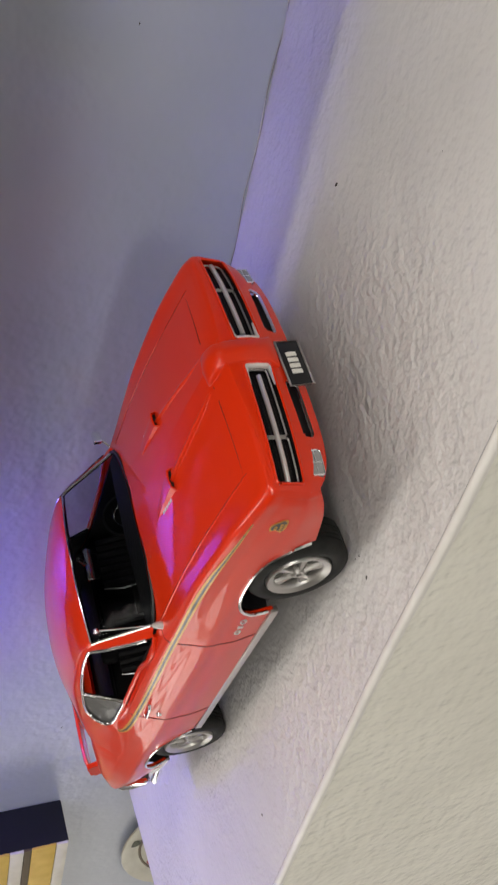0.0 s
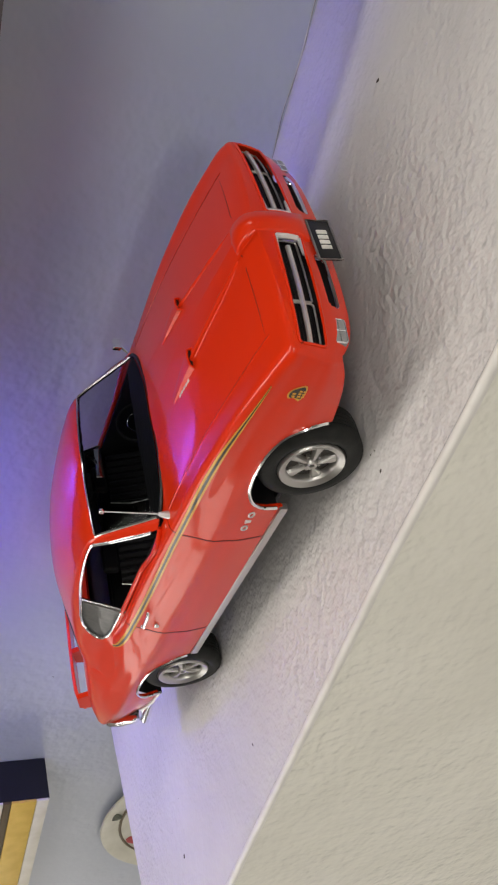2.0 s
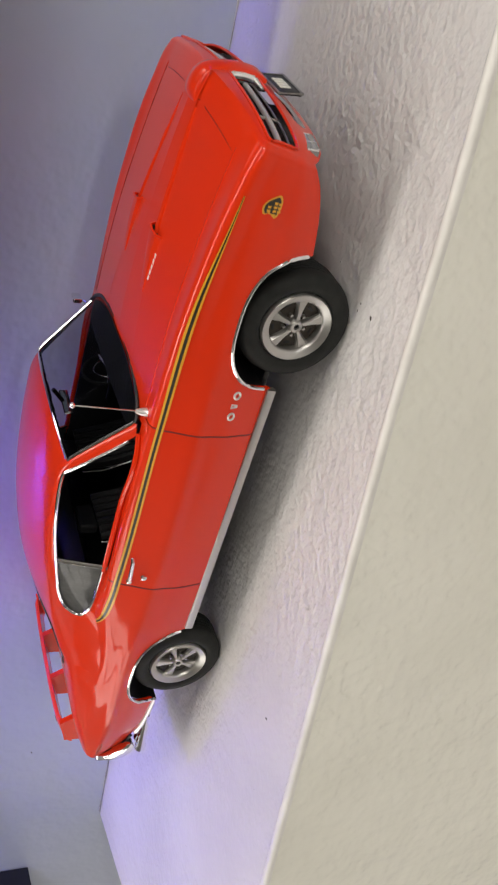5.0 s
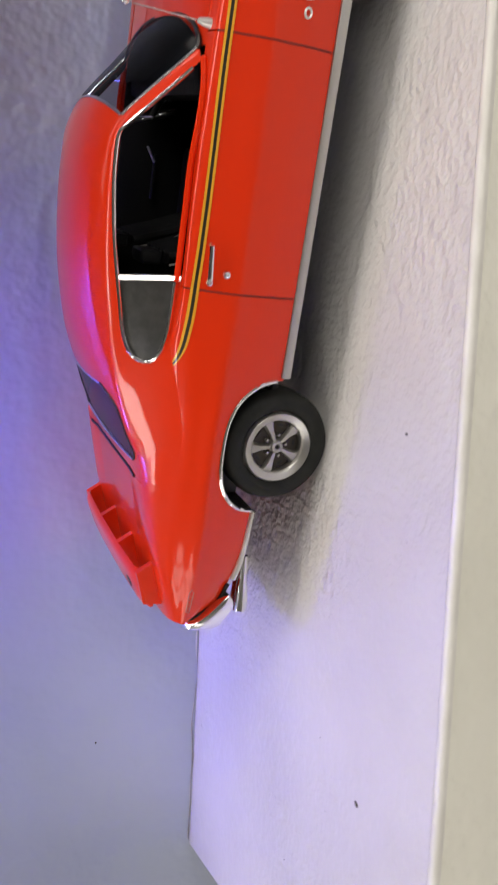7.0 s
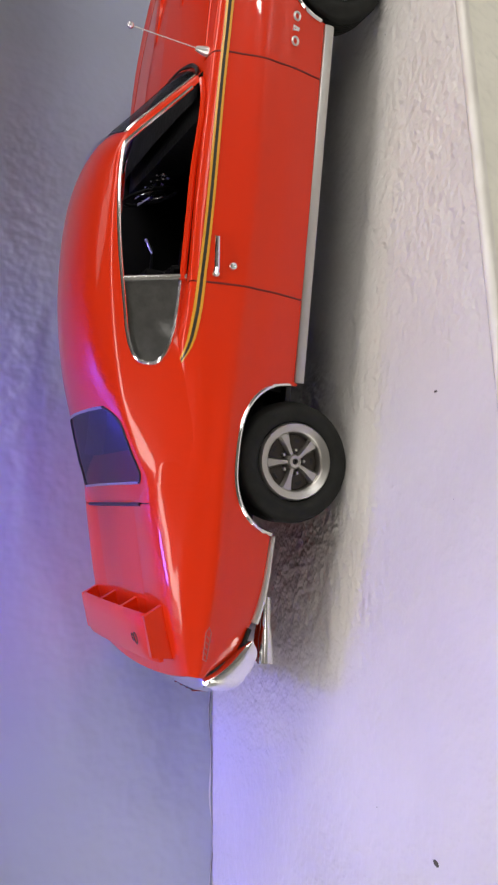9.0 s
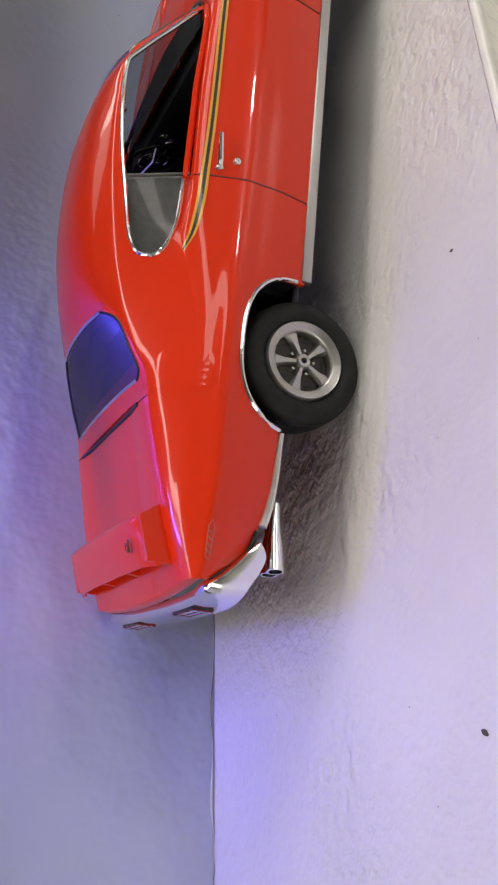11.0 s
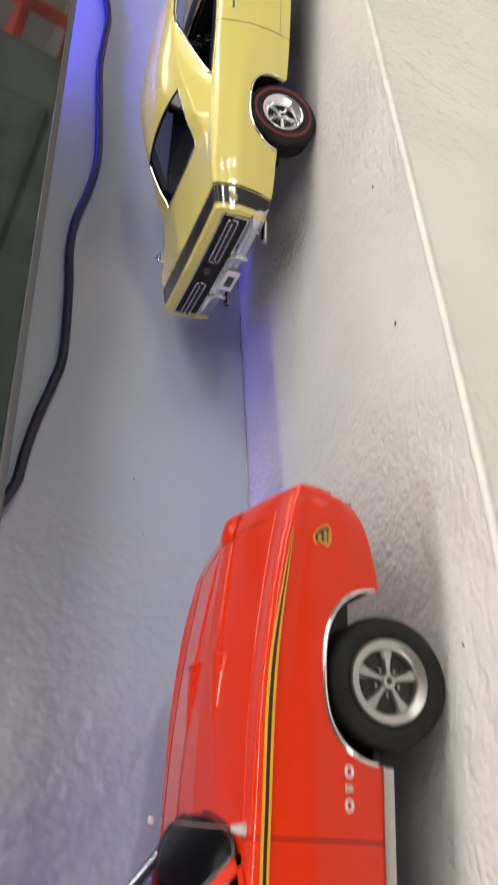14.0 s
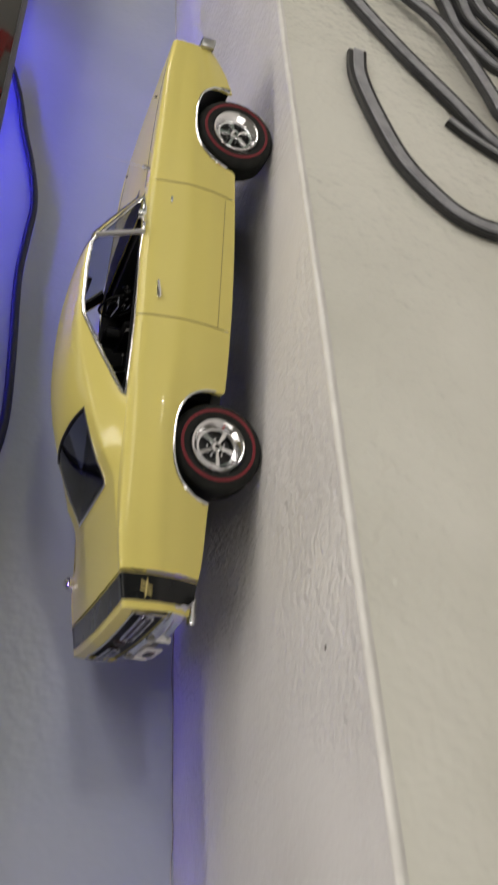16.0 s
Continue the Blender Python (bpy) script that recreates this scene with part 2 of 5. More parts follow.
def ledge():
    """Ledge top, a rounded paint bead along its front, lightened for its highlight, and the front face."""
    xs = np.concatenate([np.linspace(LEDGE_END, 1.0, 420), np.linspace(1.02, 2.4, 30)])
    bm, rows = bmesh.new(), []
    for x in xs:
        e = edge_y(x)
        row = []
        for y in (WALL_Y, 0.11, 0.09, 0.07, 0.05, 0.03, 0.01, -0.01, -0.03, e + 0.0026):
            n = noise.noise(Vector((x * 18, y * 18, 3))) * 0.0009 + noise.noise(Vector((x * 70, y * 70, 9))) * 0.0003
            row.append(bm.verts.new((x, y, n * (0.25 if y > -0.04 else 0.0))))
        rows.append(row)
    for A, B in zip(rows, rows[1:]):
        for k in range(len(A) - 1):
            bm.faces.new((A[k], A[k + 1], B[k + 1], B[k]))
    ob = part("ledge_top", bm, PAINTED, angle=60)
    tagged(ob, "white hand-textured plaster ledge with a rounded front edge", "ledge", kind="structure")
    bm, rows = bmesh.new(), []
    for x in xs:
        e = edge_y(x)
        lump = 1 + 0.16 * noise.noise(Vector((x * 55, 6.1, 0.8)))
        r = 0.0016 * lump
        arc = [(e + 0.0026, -0.0004), (e + 0.0024, 0.0001), (e + 0.0020, 0.0003 * lump)]
        arc += [(e + r - (r + 0.0002) * math.sin(t), 0.0003 * lump - r + r * math.cos(t)) for t in np.linspace(0.2, math.pi / 2 + 0.3, 8)]
        arc += [(e + 0.0003, -0.0042)]
        rows.append([bm.verts.new((x, y, z)) for y, z in arc])
    for A, B in zip(rows, rows[1:]):
        for k in range(len(A) - 1):
            bm.faces.new((A[k], A[k + 1], B[k + 1], B[k]))
    ob = part("ledge_nose", bm, NOSE, angle=70)
    tagged(ob, "glossy white paint bead along the ledge edge, lightened for its highlight", "ledge edge", kind="structure")
    bm, cols = bmesh.new(), []
    for x in np.linspace(LEDGE_END, 2.4, 240):
        cols.append([bm.verts.new((x, edge_y(x), z)) for z in (-0.0022, -0.03, -0.2, FLOOR_Z)])
    for A, B in zip(cols, cols[1:]):
        for k in range(3):
            bm.faces.new((A[k], A[k + 1], B[k + 1], B[k]))
    ob = part("ledge_front", bm, FACE)
    tagged(ob, "cream semi-gloss painted front face of the plaster ledge", "ledge face", kind="structure")
    ob = part("ledge_end", box_bm(LEDGE_END, LEDGE_END + 0.02, LEDGE_EDGE + 0.008, WALL_Y - 0.001, FLOOR_Z, -0.0015), PAINTED)
    tagged(ob, "white plastered end of the ledge", "ledge end", kind="structure")


ledge()
for name, box, mat, label in (
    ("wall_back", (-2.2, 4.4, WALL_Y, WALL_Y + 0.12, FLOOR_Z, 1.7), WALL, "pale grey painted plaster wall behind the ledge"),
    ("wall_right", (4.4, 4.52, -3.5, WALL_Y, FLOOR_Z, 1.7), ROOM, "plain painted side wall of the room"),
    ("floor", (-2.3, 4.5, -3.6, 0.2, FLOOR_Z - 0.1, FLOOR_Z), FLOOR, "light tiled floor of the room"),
    ("ceiling", (-2.3, 4.5, -3.6, 0.2, 1.7, 1.8), ROOM, "plain unseen ceiling of the room, toned dark to dim reflections"),
):
    tagged(part(name, box_bm(*box), mat), label, name.split("_")[0], kind="structure")


def holed_wall(name, a, b, lo, hi, near, far, along, label):
    """A wall from a to b along x or y with one opening: (start, end, sill, head)."""
    o0, o1, z0, z1 = along
    bms = []
    for u0, u1, v0, v1 in ((a, o0, lo, hi), (o1, b, lo, hi), (o0, o1, lo, z0), (o0, o1, z1, hi)):
        bms.append(box_bm(u0, u1, near, far, v0, v1) if name == "wall_front" else box_bm(near, far, u0, u1, v0, v1))
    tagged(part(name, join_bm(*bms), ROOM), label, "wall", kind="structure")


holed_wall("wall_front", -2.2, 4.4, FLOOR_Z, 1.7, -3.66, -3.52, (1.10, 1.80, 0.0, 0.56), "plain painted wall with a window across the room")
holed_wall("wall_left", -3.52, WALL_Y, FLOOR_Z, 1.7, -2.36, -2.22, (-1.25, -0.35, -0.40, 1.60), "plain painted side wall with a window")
w1 = new("window_1")
tagged(w1, "white two-pane window frame across the room", "window", kind="structure")
for x in (1.11, 1.45, 1.79):
    part("window_frame", box_bm(x - 0.02, x + 0.02, -3.50, -3.46, 0.0, 0.56, 0.004), CREAMPAINT, w1)
for z in (0.01, 0.55):
    part("window_frame", box_bm(1.13, 1.77, -3.50, -3.46, z - 0.02, z + 0.02, 0.004), CREAMPAINT, w1)
w2 = new("window_2")
tagged(w2, "white window frame with glazing bars", "window", kind="structure")
for y in np.linspace(-1.24, -0.36, 4):
    part("window_frame", box_bm(-2.20, -2.16, y - 0.02, y + 0.02, -0.40, 1.60, 0.004), CREAMPAINT, w2)
for z in (-0.39, 0.60, 1.59):
    part("glazing_bar", box_bm(-2.19, -2.165, -1.22, -0.38, z - 0.012, z + 0.012, 0.003), CREAMPAINT, w2)
blind = thing("window_blind", Matrix.Translation((-2.13, -0.80, 1.61)), "white slatted blind hung before the window", "blind")
part("head_rail", box_bm(-0.02, 0.02, -0.46, 0.46, 0.0, 0.035, 0.004), CREAMPAINT, blind)
slat = None
for k in range(39):
    m = Matrix.Translation((0, 0, -0.03 - 0.05 * k)) @ pose(0, 0, 0, 0, 25, 0)
    if slat is None:
        slat = part("slat", box_bm(-0.017, 0.017, -0.45, 0.45, -0.001, 0.001), CREAMPAINT, blind, m=m)
    else:
        ob = new("slat", slat.data)
        ob.parent, ob.matrix_basis = blind, m


# ---- model cars ----
BROWNMETAL = rough_spots(material("dark_brown_metal", (0.05, 0.043, 0.035), 0.4, 0.6), 300, 0.35, 0.5)

def catmull(pts, per):
    pts = np.array(pts, float)
    ext = np.vstack([2 * pts[0] - pts[1], pts, 2 * pts[-1] - pts[-2]])
    out = []
    for i in range(1, len(ext) - 2):
        p0, p1, p2, p3 = ext[i - 1 : i + 3]
        for u in np.linspace(0, 1, per, endpoint=False):
            out.append(0.5 * (2 * p1 + (p2 - p0) * u + (2 * p0 - 5 * p1 + 4 * p2 - p3) * u * u + (3 * p1 - p0 - 3 * p2 + p3) * u**3))
    return np.array(out + [pts[-1]])


def resample(line, n):
    d = np.concatenate([[0], np.cumsum(np.linalg.norm(np.diff(line, axis=0), axis=1))])
    s = np.linspace(0, d[-1], n)
    return np.stack([np.interp(s, d, line[:, k]) for k in range(line.shape[1])], 1)


class Shell:
    """The lower body of a car: sections along its length, cut away over the wheels."""

    NS, NT = 36, 16

    def __init__(self, tables, cuts, arches, nose, tail, recede=0.0):
        self.f = {k: hermite(*zip(*v)) for k, v in tables.items()}
        self.arches, self.nose, self.tail, self.recede = arches, nose, tail, recede
        x1, x0 = tables["zs"][0][0], tables["zs"][-1][0]
        self.x0, self.x1 = x0, x1
        xs = list(np.linspace(x0, x1 - 0.0032, 200)) + list(np.linspace(x1 - 0.003, x1, 12))
        for c, half, _, _ in arches:
            xs += [c + half * math.cos(a) for a in np.linspace(0.01, math.pi - 0.01, 60)]
        for c in cuts:
            xs = [x for x in xs if abs(x - c) > 0.0007] + [c - 0.00018, c + 0.00018]
        self.xs = np.array(sorted(xs))
        self.P = np.array([self.row(x) for x in self.xs])

    def bottom(self, x):
        z = float(self.f["zs"](x))
        for c, half, low, high in self.arches:
            u = abs(x - c) / half
            if u < 1:
                z = max(z, low + (high - low) * (1 - u**2.6) ** (1 / 2.6))
        return z

    def row(self, x):
        g = {k: float(v(x)) for k, v in self.f.items()}
        mid = ((g["ys"] + g["yw"]) / 2 + 0.0008, (g["zs"] + g["zw"]) / 2)
        wide = (g["yw"], g["zw"])
        below = tuple(w + 0.45 * (m - w) for w, m in zip(wide, mid))
        above = tuple(w + 0.42 * (m - w) for w, m in zip(wide, (g["yc"] + 0.0008, g["zc"])))
        line = catmull([(g["ys"], g["zs"]), mid, below, wide, above, (g["yc"], g["zc"]), (g["yb"], g["zb"]), *((g["ym"] + k, g["zm"] - d) for k, d in self.step(x)), (g["ym"], g["zm"]), (0, g["z0"])], 16)
        side, top = line[:81], line[80:]
        zb = self.bottom(x)
        if zb > g["zs"] + 1e-6:
            k = int(np.argmax(side[:, 1] > zb))
            u = (zb - side[k - 1, 1]) / (side[k, 1] - side[k - 1, 1])
            side = np.vstack([side[k - 1] + u * (side[k] - side[k - 1]), side[k:]])
        yz = np.vstack([resample(side, self.NS), top[1:]])
        w = max(g["yc"], 0.02)
        bow = 1 - np.clip(yz[:, 0] / w, 0, 1) ** 2
        xx = x + self.nose * bow * smooth01((x - self.x1 + 0.04) / 0.04) - self.tail * bow * smooth01((self.x0 + 0.03 - x) / 0.03)
        lower = np.concatenate([np.linspace(1, 0, self.NS), np.zeros(len(yz) - self.NS)])
        xx = xx - self.recede * lower**1.5 * smooth01((x - self.x1 + 0.022) / 0.022)
        return np.column_stack([xx, yz])

    def step(self, x):
        """Drop beside the hood's centre fold, where the car has one."""
        return [(0.0016, float(self.f["fold"](x)))] if "fold" in self.f else []

    def top(self, x, y, out=0.0):
        """A point on the upper side at length x and width y."""
        best = None
        for r in self.P[max(0, self.near(x) - 40) : self.near(x) + 40]:
            t = r[self.NS - 1 :][::-1]
            d = float(np.interp(abs(y), t[:, 1], t[:, 0])) - x
            z = float(np.interp(abs(y), t[:, 1], t[:, 2]))
            if best is None or abs(d) < best[0]:
                best = (abs(d), z)
        return Vector((x, y, best[1] + out))

    def near(self, x):
        return int(np.argmin(abs(self.xs - x)))

    def side(self, x, z, out=0.0):
        """A point on the flank at length x and height z; the flank is at minus y."""
        i = int(np.clip(np.searchsorted(self.xs, x) - 1, 0, len(self.xs) - 2))
        u = float(np.clip((x - self.xs[i]) / (self.xs[i + 1] - self.xs[i]), 0, 1))
        ya, yb = (float(np.interp(z, s[:, 2], s[:, 1])) for s in (self.P[i][: self.NS + self.NT - 1], self.P[i + 1][: self.NS + self.NT - 1]))
        return Vector((x, -(ya + u * (yb - ya) + out), z))

    def patch(self, name, xa, xb, ja, jb, sign, mat, parent, label="", lip=False):
        ii = [i for i, x in enumerate(self.xs) if xa - 1e-9 <= x <= xb + 1e-9]
        V, F = [], []
        rows = []
        for i in ii:
            r = [tuple(p) for p in self.P[i][ja : jb + 1]]
            if lip:
                p = self.P[i][ja]
                r = [(p[0], p[1] - 0.0014, p[2] + 0.0006), (p[0], p[1] - 0.0007, p[2])] + r
            rows.append(r)
        n = len(rows[0])
        for r in rows:
            V += [(x, sign * y, z) for x, y, z in r]
        for a in range(len(rows) - 1):
            for k in range(n - 1):
                q = (a * n + k, a * n + k + 1, (a + 1) * n + k + 1, (a + 1) * n + k)
                F.append(q if sign > 0 else q[::-1])
        return solid(name, V, F, mat, parent, label, angle=50)

    def cap(self, name, end, mat, parent, holes=(), bulge=0.0012, label="", recede=0.0025, chin=0.0):
        """The front or rear face, over both halves."""
        R = self.P[-1 if end > 0 else 0]
        ns = self.NS
        side, top = R[:ns], R[ns - 1 :]
        cols = resample(top, 60)
        yc, zc = top[0][1], top[0][2]
        g, idx, V, F = 36, {}, [], []
        half = list(range(len(cols)))
        order = [(-1, k) for k in half] + [(1, k) for k in half[-2::-1]]
        sd = resample(side[::-1], g)
        for r in range(g):
            v = r / (g - 1)
            for c, (s, k) in enumerate(order):
                y = sd[r][1] * cols[k][1] / yc
                z = sd[r][2] + (cols[k][2] - zc) * (1 - v) - chin * v * (1 - (cols[k][1] / yc) ** 8)
                x = cols[k][0] + (sd[r][0] - sd[0][0]) + end * bulge * math.sin(math.pi * v) * (1 - (cols[k][1] / yc) ** 6) + (recede * v**1.5 if end < 0 else 0.0)
                idx[r, c] = len(V)
                V.append((x, s * y, z))
        for r in range(g - 1):
            for c in range(len(order) - 1):
                q = [idx[r, c], idx[r, c + 1], idx[r + 1, c + 1], idx[r + 1, c]]
                y, z = (sum(V[i][k] for i in q) / 4 for k in (1, 2))
                if any(inside(h, y, z) for h in holes):
                    continue
                F.append(q if end > 0 else q[::-1])
        return solid(name, V, F, mat, parent, label, angle=60)


class Cabin:
    """The glasshouse: sections from the foot of the windscreen to the foot of the rear window."""

    def __init__(self, x0, x1, ye, ze, zc, yb, zb, crown=2.3, shell=None, flush=(0.0, 0.0), drop=0.006):
        self.xs = np.linspace(x0, x1, 320)
        fe, fz, fc, fy, fb = (hermite(*zip(*t)) for t in (ye, ze, zc, yb, zb))
        self.side_rows, self.top_rows = 48, 56
        rows = []
        for x in self.xs:
            e, z, c, y, b = (float(f(x)) for f in (fe, fz, fc, fy, fb))
            z = min(z, c)
            b = min(b, z)
            u = np.linspace(0, 1, self.side_rows)
            side = np.column_stack([y + (e - y) * u + 0.0012 * np.sin(np.pi * u) * min(1, (z - b) / 0.01), b + (z - b) * u])
            w = float(smooth01((flush[0] - x) / (flush[0] - flush[1]))) if shell else 0.0
            if w > 0:
                low = float(shell.f["zc"](x)) - drop
                p, q = shell.side(x, low, -0.00015), shell.side(x, low - 0.002, -0.00030)
                a, d = np.array([-p.y, low]), np.array([-p.y + q.y, 0.002])
                end = np.array([e, z])
                size = np.linalg.norm(end - a)
                d = d / np.linalg.norm(d) * size * 0.9
                d2 = np.array([e - y, z - b])
                d2 = d2 / np.linalg.norm(d2) * size * 0.9
                h = u[:, None]
                curve = (2 * h**3 - 3 * h**2 + 1) * a + (h**3 - 2 * h**2 + h) * d + (3 * h**2 - 2 * h**3) * end + (h**3 - h**2) * d2
                side = (1 - w) * side + w * curve
                v = float(smooth01((x0 + 0.014 - x) / 0.0135))
                if v > 0:
                    skin = shell.P[shell.near(x)][: shell.NS + shell.NT, 1:]
                    skin = resample(np.vstack([[-shell.side(x, low).y, low], skin[skin[:, 1] > low + 0.0003]]), self.side_rows)
                    side = (1 - v) * side + v * (skin + [0.00012, 0.00012])
                    e, z = side[-1]
            t = np.linspace(0, 1, self.top_rows)[1:]
            top = np.column_stack([e * (1 - t), z + (c - z) * (1 - (1 - t) ** crown)])
            line = np.vstack([side, top])
            crisp = line.copy()
            for _ in range(9):
                line[1:-1] = (line[:-2] + 2 * line[1:-1] + line[2:]) / 4
            if w > 0:
                v = float(smooth01((x0 + 0.036 - x) / 0.034))
                line = v * crisp + (1 - v) * line
            rows.append(np.column_stack([np.full(len(line), x), line]))
        self.P = np.array(rows)

    def top(self, x, y, out=0.0):
        i, u = self.between(x)
        a, b = (float(np.interp(abs(y), r[:, 1], r[:, 2])) for r in (self.P[k][self.side_rows - 6 :][::-1] for k in (i, i + 1)))
        return Vector((x, y, a + u * (b - a) + out))

    def between(self, x):
        i = int(np.clip(np.searchsorted(self.xs, x) - 1, 0, len(self.xs) - 2))
        return i, float(np.clip((x - self.xs[i]) / (self.xs[i + 1] - self.xs[i]), 0, 1))

    def side(self, x, z, out=0.0, sign=-1):
        i, u = self.between(x)
        a, b = (float(np.interp(z, r[:, 2], r[:, 1])) for r in (self.P[k][: self.side_rows + 2] for k in (i, i + 1)))
        return Vector((x, sign * (a + u * (b - a) + out), z))

    def split(self, kind):
        """Faces by the kind that kind(x, y, z, on_side) names."""
        out = {}
        n = self.P.shape[1]
        for i in range(len(self.xs) - 1):
            for k in range(n - 1):
                c = (self.P[i, k] + self.P[i + 1, k + 1]) / 2
                name = kind(c[0], c[1], c[2], k < self.side_rows)
                if name:
                    out.setdefault(name, []).append((i, k))
        return out

    def mesh(self, name, cells, mat, parent, signs=(-1, 1), push=0.0, label=""):
        V, F, idx = [], [], {}
        for s in signs:
            for i, k in cells:
                q = []
                for a, b in ((i, k), (i, k + 1), (i + 1, k + 1), (i + 1, k)):
                    key = (s if self.P[a, b, 1] > 1e-6 else 0, a, b)
                    if key not in idx:
                        idx[key] = len(V)
                        x, y, z = self.P[a, b]
                        r = max(math.hypot(y, z - 0.03), 1e-6)
                        V.append((x, s * (y - push * y / r), z - push * (z - 0.03) / r))
                    q.append(idx[key])
                if len(set(q)) > 2:
                    F.append(q if s > 0 else q[::-1])
        return solid(name, V, F, mat, parent, label, angle=40)


def wheel(parent, hub, radius, outward, tyre_mat, rim_mat, red_line, lip, turn):
    """A tyre with its rim; the outer side faces minus y before it is turned."""
    R, w = radius, 0.0135
    base = Matrix.Translation(hub) @ pose(0, 0, 0, 0, turn, 0 if outward < 0 else 180)
    prof = [(lip, -w * 0.30), (lip + 0.0004, -w * 0.47), (lip + 0.0016, -w * 0.53), (R * 0.80, -w * 0.54), (R * 0.915, -w * 0.50), (R * 0.97, -w * 0.43), (R * 0.995, -w * 0.33)]
    for k in range(5):
        y = -w * 0.30 + k * w * 0.12
        prof += [(R, y), (R, y + w * 0.085), (R - 0.0005, y + w * 0.09), (R - 0.0005, y + w * 0.115)]
    prof += [(R * 0.98, w * 0.42), (R * 0.9, w * 0.5), (lip, w * 0.5), (lip, -w * 0.30)]
    tyre = part("tyre", lathe_bm(prof, 72), tyre_mat, parent, m=base, angle=40)
    if red_line:
        r = R * 0.76
        part("tyre_line", lathe_bm([(r, -w * 0.550), (r + 0.0011, -w * 0.550), (r + 0.0011, -w * 0.50), (r, -w * 0.50), (r, -w * 0.550)], 72), REDLINE, tyre, "thin red line round the tyre wall")
    inner = lip * (0.745 if rim_mat is SILVER else 0.63)
    deep = 0.30 if rim_mat is SILVER else 0.16
    rim_prof = [(lip + 0.0002, -w * 0.46), (lip, -w * 0.53), (lip - 0.0003, -w * 0.56), (lip - 0.0007, -w * 0.55), (lip - 0.0012, -w * 0.525)]
    if rim_mat is SILVER:
        rim_prof += [(inner + 0.0007, -w * 0.505), (inner + 0.0003, -w * 0.48), (inner, -w * 0.42)]
    else:
        rim_prof += [(lip - 0.0016, -w * 0.47), (inner + 0.0012, -w * 0.38), (inner + 0.0009, -w * 0.33), (inner + 0.0002, -w * 0.32), (inner, -w * 0.28)]
    rim_prof += [(inner, w * 0.4)]
    rim = part("rim", lathe_bm(rim_prof, 64), rim_mat, parent, m=base, angle=50)
    part("brake_disc", lathe_bm([(0.0, -w * deep), (inner - 0.0003, -w * deep), (inner, -w * (deep - 0.05))], 40), BROWNMETAL if rim_mat is SILVER else BLACK, rim)
    lift = 0.0 if rim_mat is SILVER else w * 0.10
    for k in range(5):
        bm = bmesh.new()
        ri, ro = 0.0020, inner + 0.0002
        out = []
        for r, hw, y in ((ri, 0.0007, lift - w * 0.44), (ri + (ro - ri) * 0.5, 0.0011, lift - w * 0.42), (ro, 0.0022 if rim_mat is SILVER else 0.0013, lift - w * 0.40)):
            out.append([bm.verts.new(v) for v in ((r, y + w * 0.05, -hw), (r, y - w * 0.02, -hw * 0.6), (r, y - w * 0.02, hw * 0.6), (r, y + w * 0.05, hw), (r, y + w * 0.2, hw), (r, y + w * 0.2, -hw))])
        for A, B in zip(out, out[1:]):
            for j in range(6):
                bm.faces.new((A[j], A[(j + 1) % 6], B[(j + 1) % 6], B[j]))
        bm.faces.new(out[0])
        bm.faces.new(out[-1])
        bmesh.ops.rotate(bm, verts=bm.verts, matrix=Matrix.Rotation(k * math.tau / 5 + 0.3, 3, "Y"))
        part("spoke", bm, rim_mat, rim, angle=30)
        b2 = lathe_bm([(0.0, -0.0012), (0.00045, -0.0012), (0.00055, -0.0004), (0.00055, 0.001)], 8)
        a = k * math.tau / 5 + 0.3 + math.tau / 10
        bmesh.ops.translate(b2, verts=b2.verts, vec=(0.0036 * math.cos(a), -w * (deep + 0.02), -0.0036 * math.sin(a)))
        part("wheel_nut", b2, rim_mat, rim)
        if rim_mat is SILVER:
            slot = [(0.0068 * math.cos(t), -w * (deep + 0.005), -0.0068 * math.sin(t)) for t in np.linspace(a - 0.15, a + 0.15, 6)]
            part("wheel_slot", tube_bm(slot, 0.00048, 6, False, 0.25, (0, 1, 0)), BLACK, rim)
    hub_y = lambda v: lift - w * v
    part("hub_cap", lathe_bm([(0.0008, hub_y(0.42)), (0.0009, hub_y(0.50)), (0.0018, hub_y(0.51)), (0.0022, hub_y(0.46)), (0.0024, hub_y(0.40)), (0.0026, hub_y(0.1))], 24), rim_mat, rim)
    part("hub_hole", lathe_bm([(0.0, hub_y(0.44)), (0.0009, hub_y(0.44)), (0.0009, hub_y(0.40))], 16), BLACK, rim)
    return tyre


def ribbon(shell, parent, name, mat, keys, out=0.00018, signs=(-1,), label=""):
    """A painted band on the flank; keys: x, lower and upper height."""
    xs = np.linspace(keys[0][0], keys[-1][0], 90)
    lo = hermite([k[0] for k in keys], [k[1] for k in keys])
    hi = hermite([k[0] for k in keys], [k[2] for k in keys])
    for s in signs:
        V, F = [], []
        for x in xs:
            for u in (0, 0.33, 0.67, 1):
                p = shell.side(x, float(lo(x)) * (1 - u) + float(hi(x)) * u, out)
                V.append((p.x, p.y if s < 0 else -p.y, p.z))
        for i in range(len(xs) - 1):
            for k in range(3):
                F.append((i * 4 + k, i * 4 + k + 1, i * 4 + k + 5, i * 4 + k + 4))
        solid(name, V, F, mat, parent, label, angle=80)


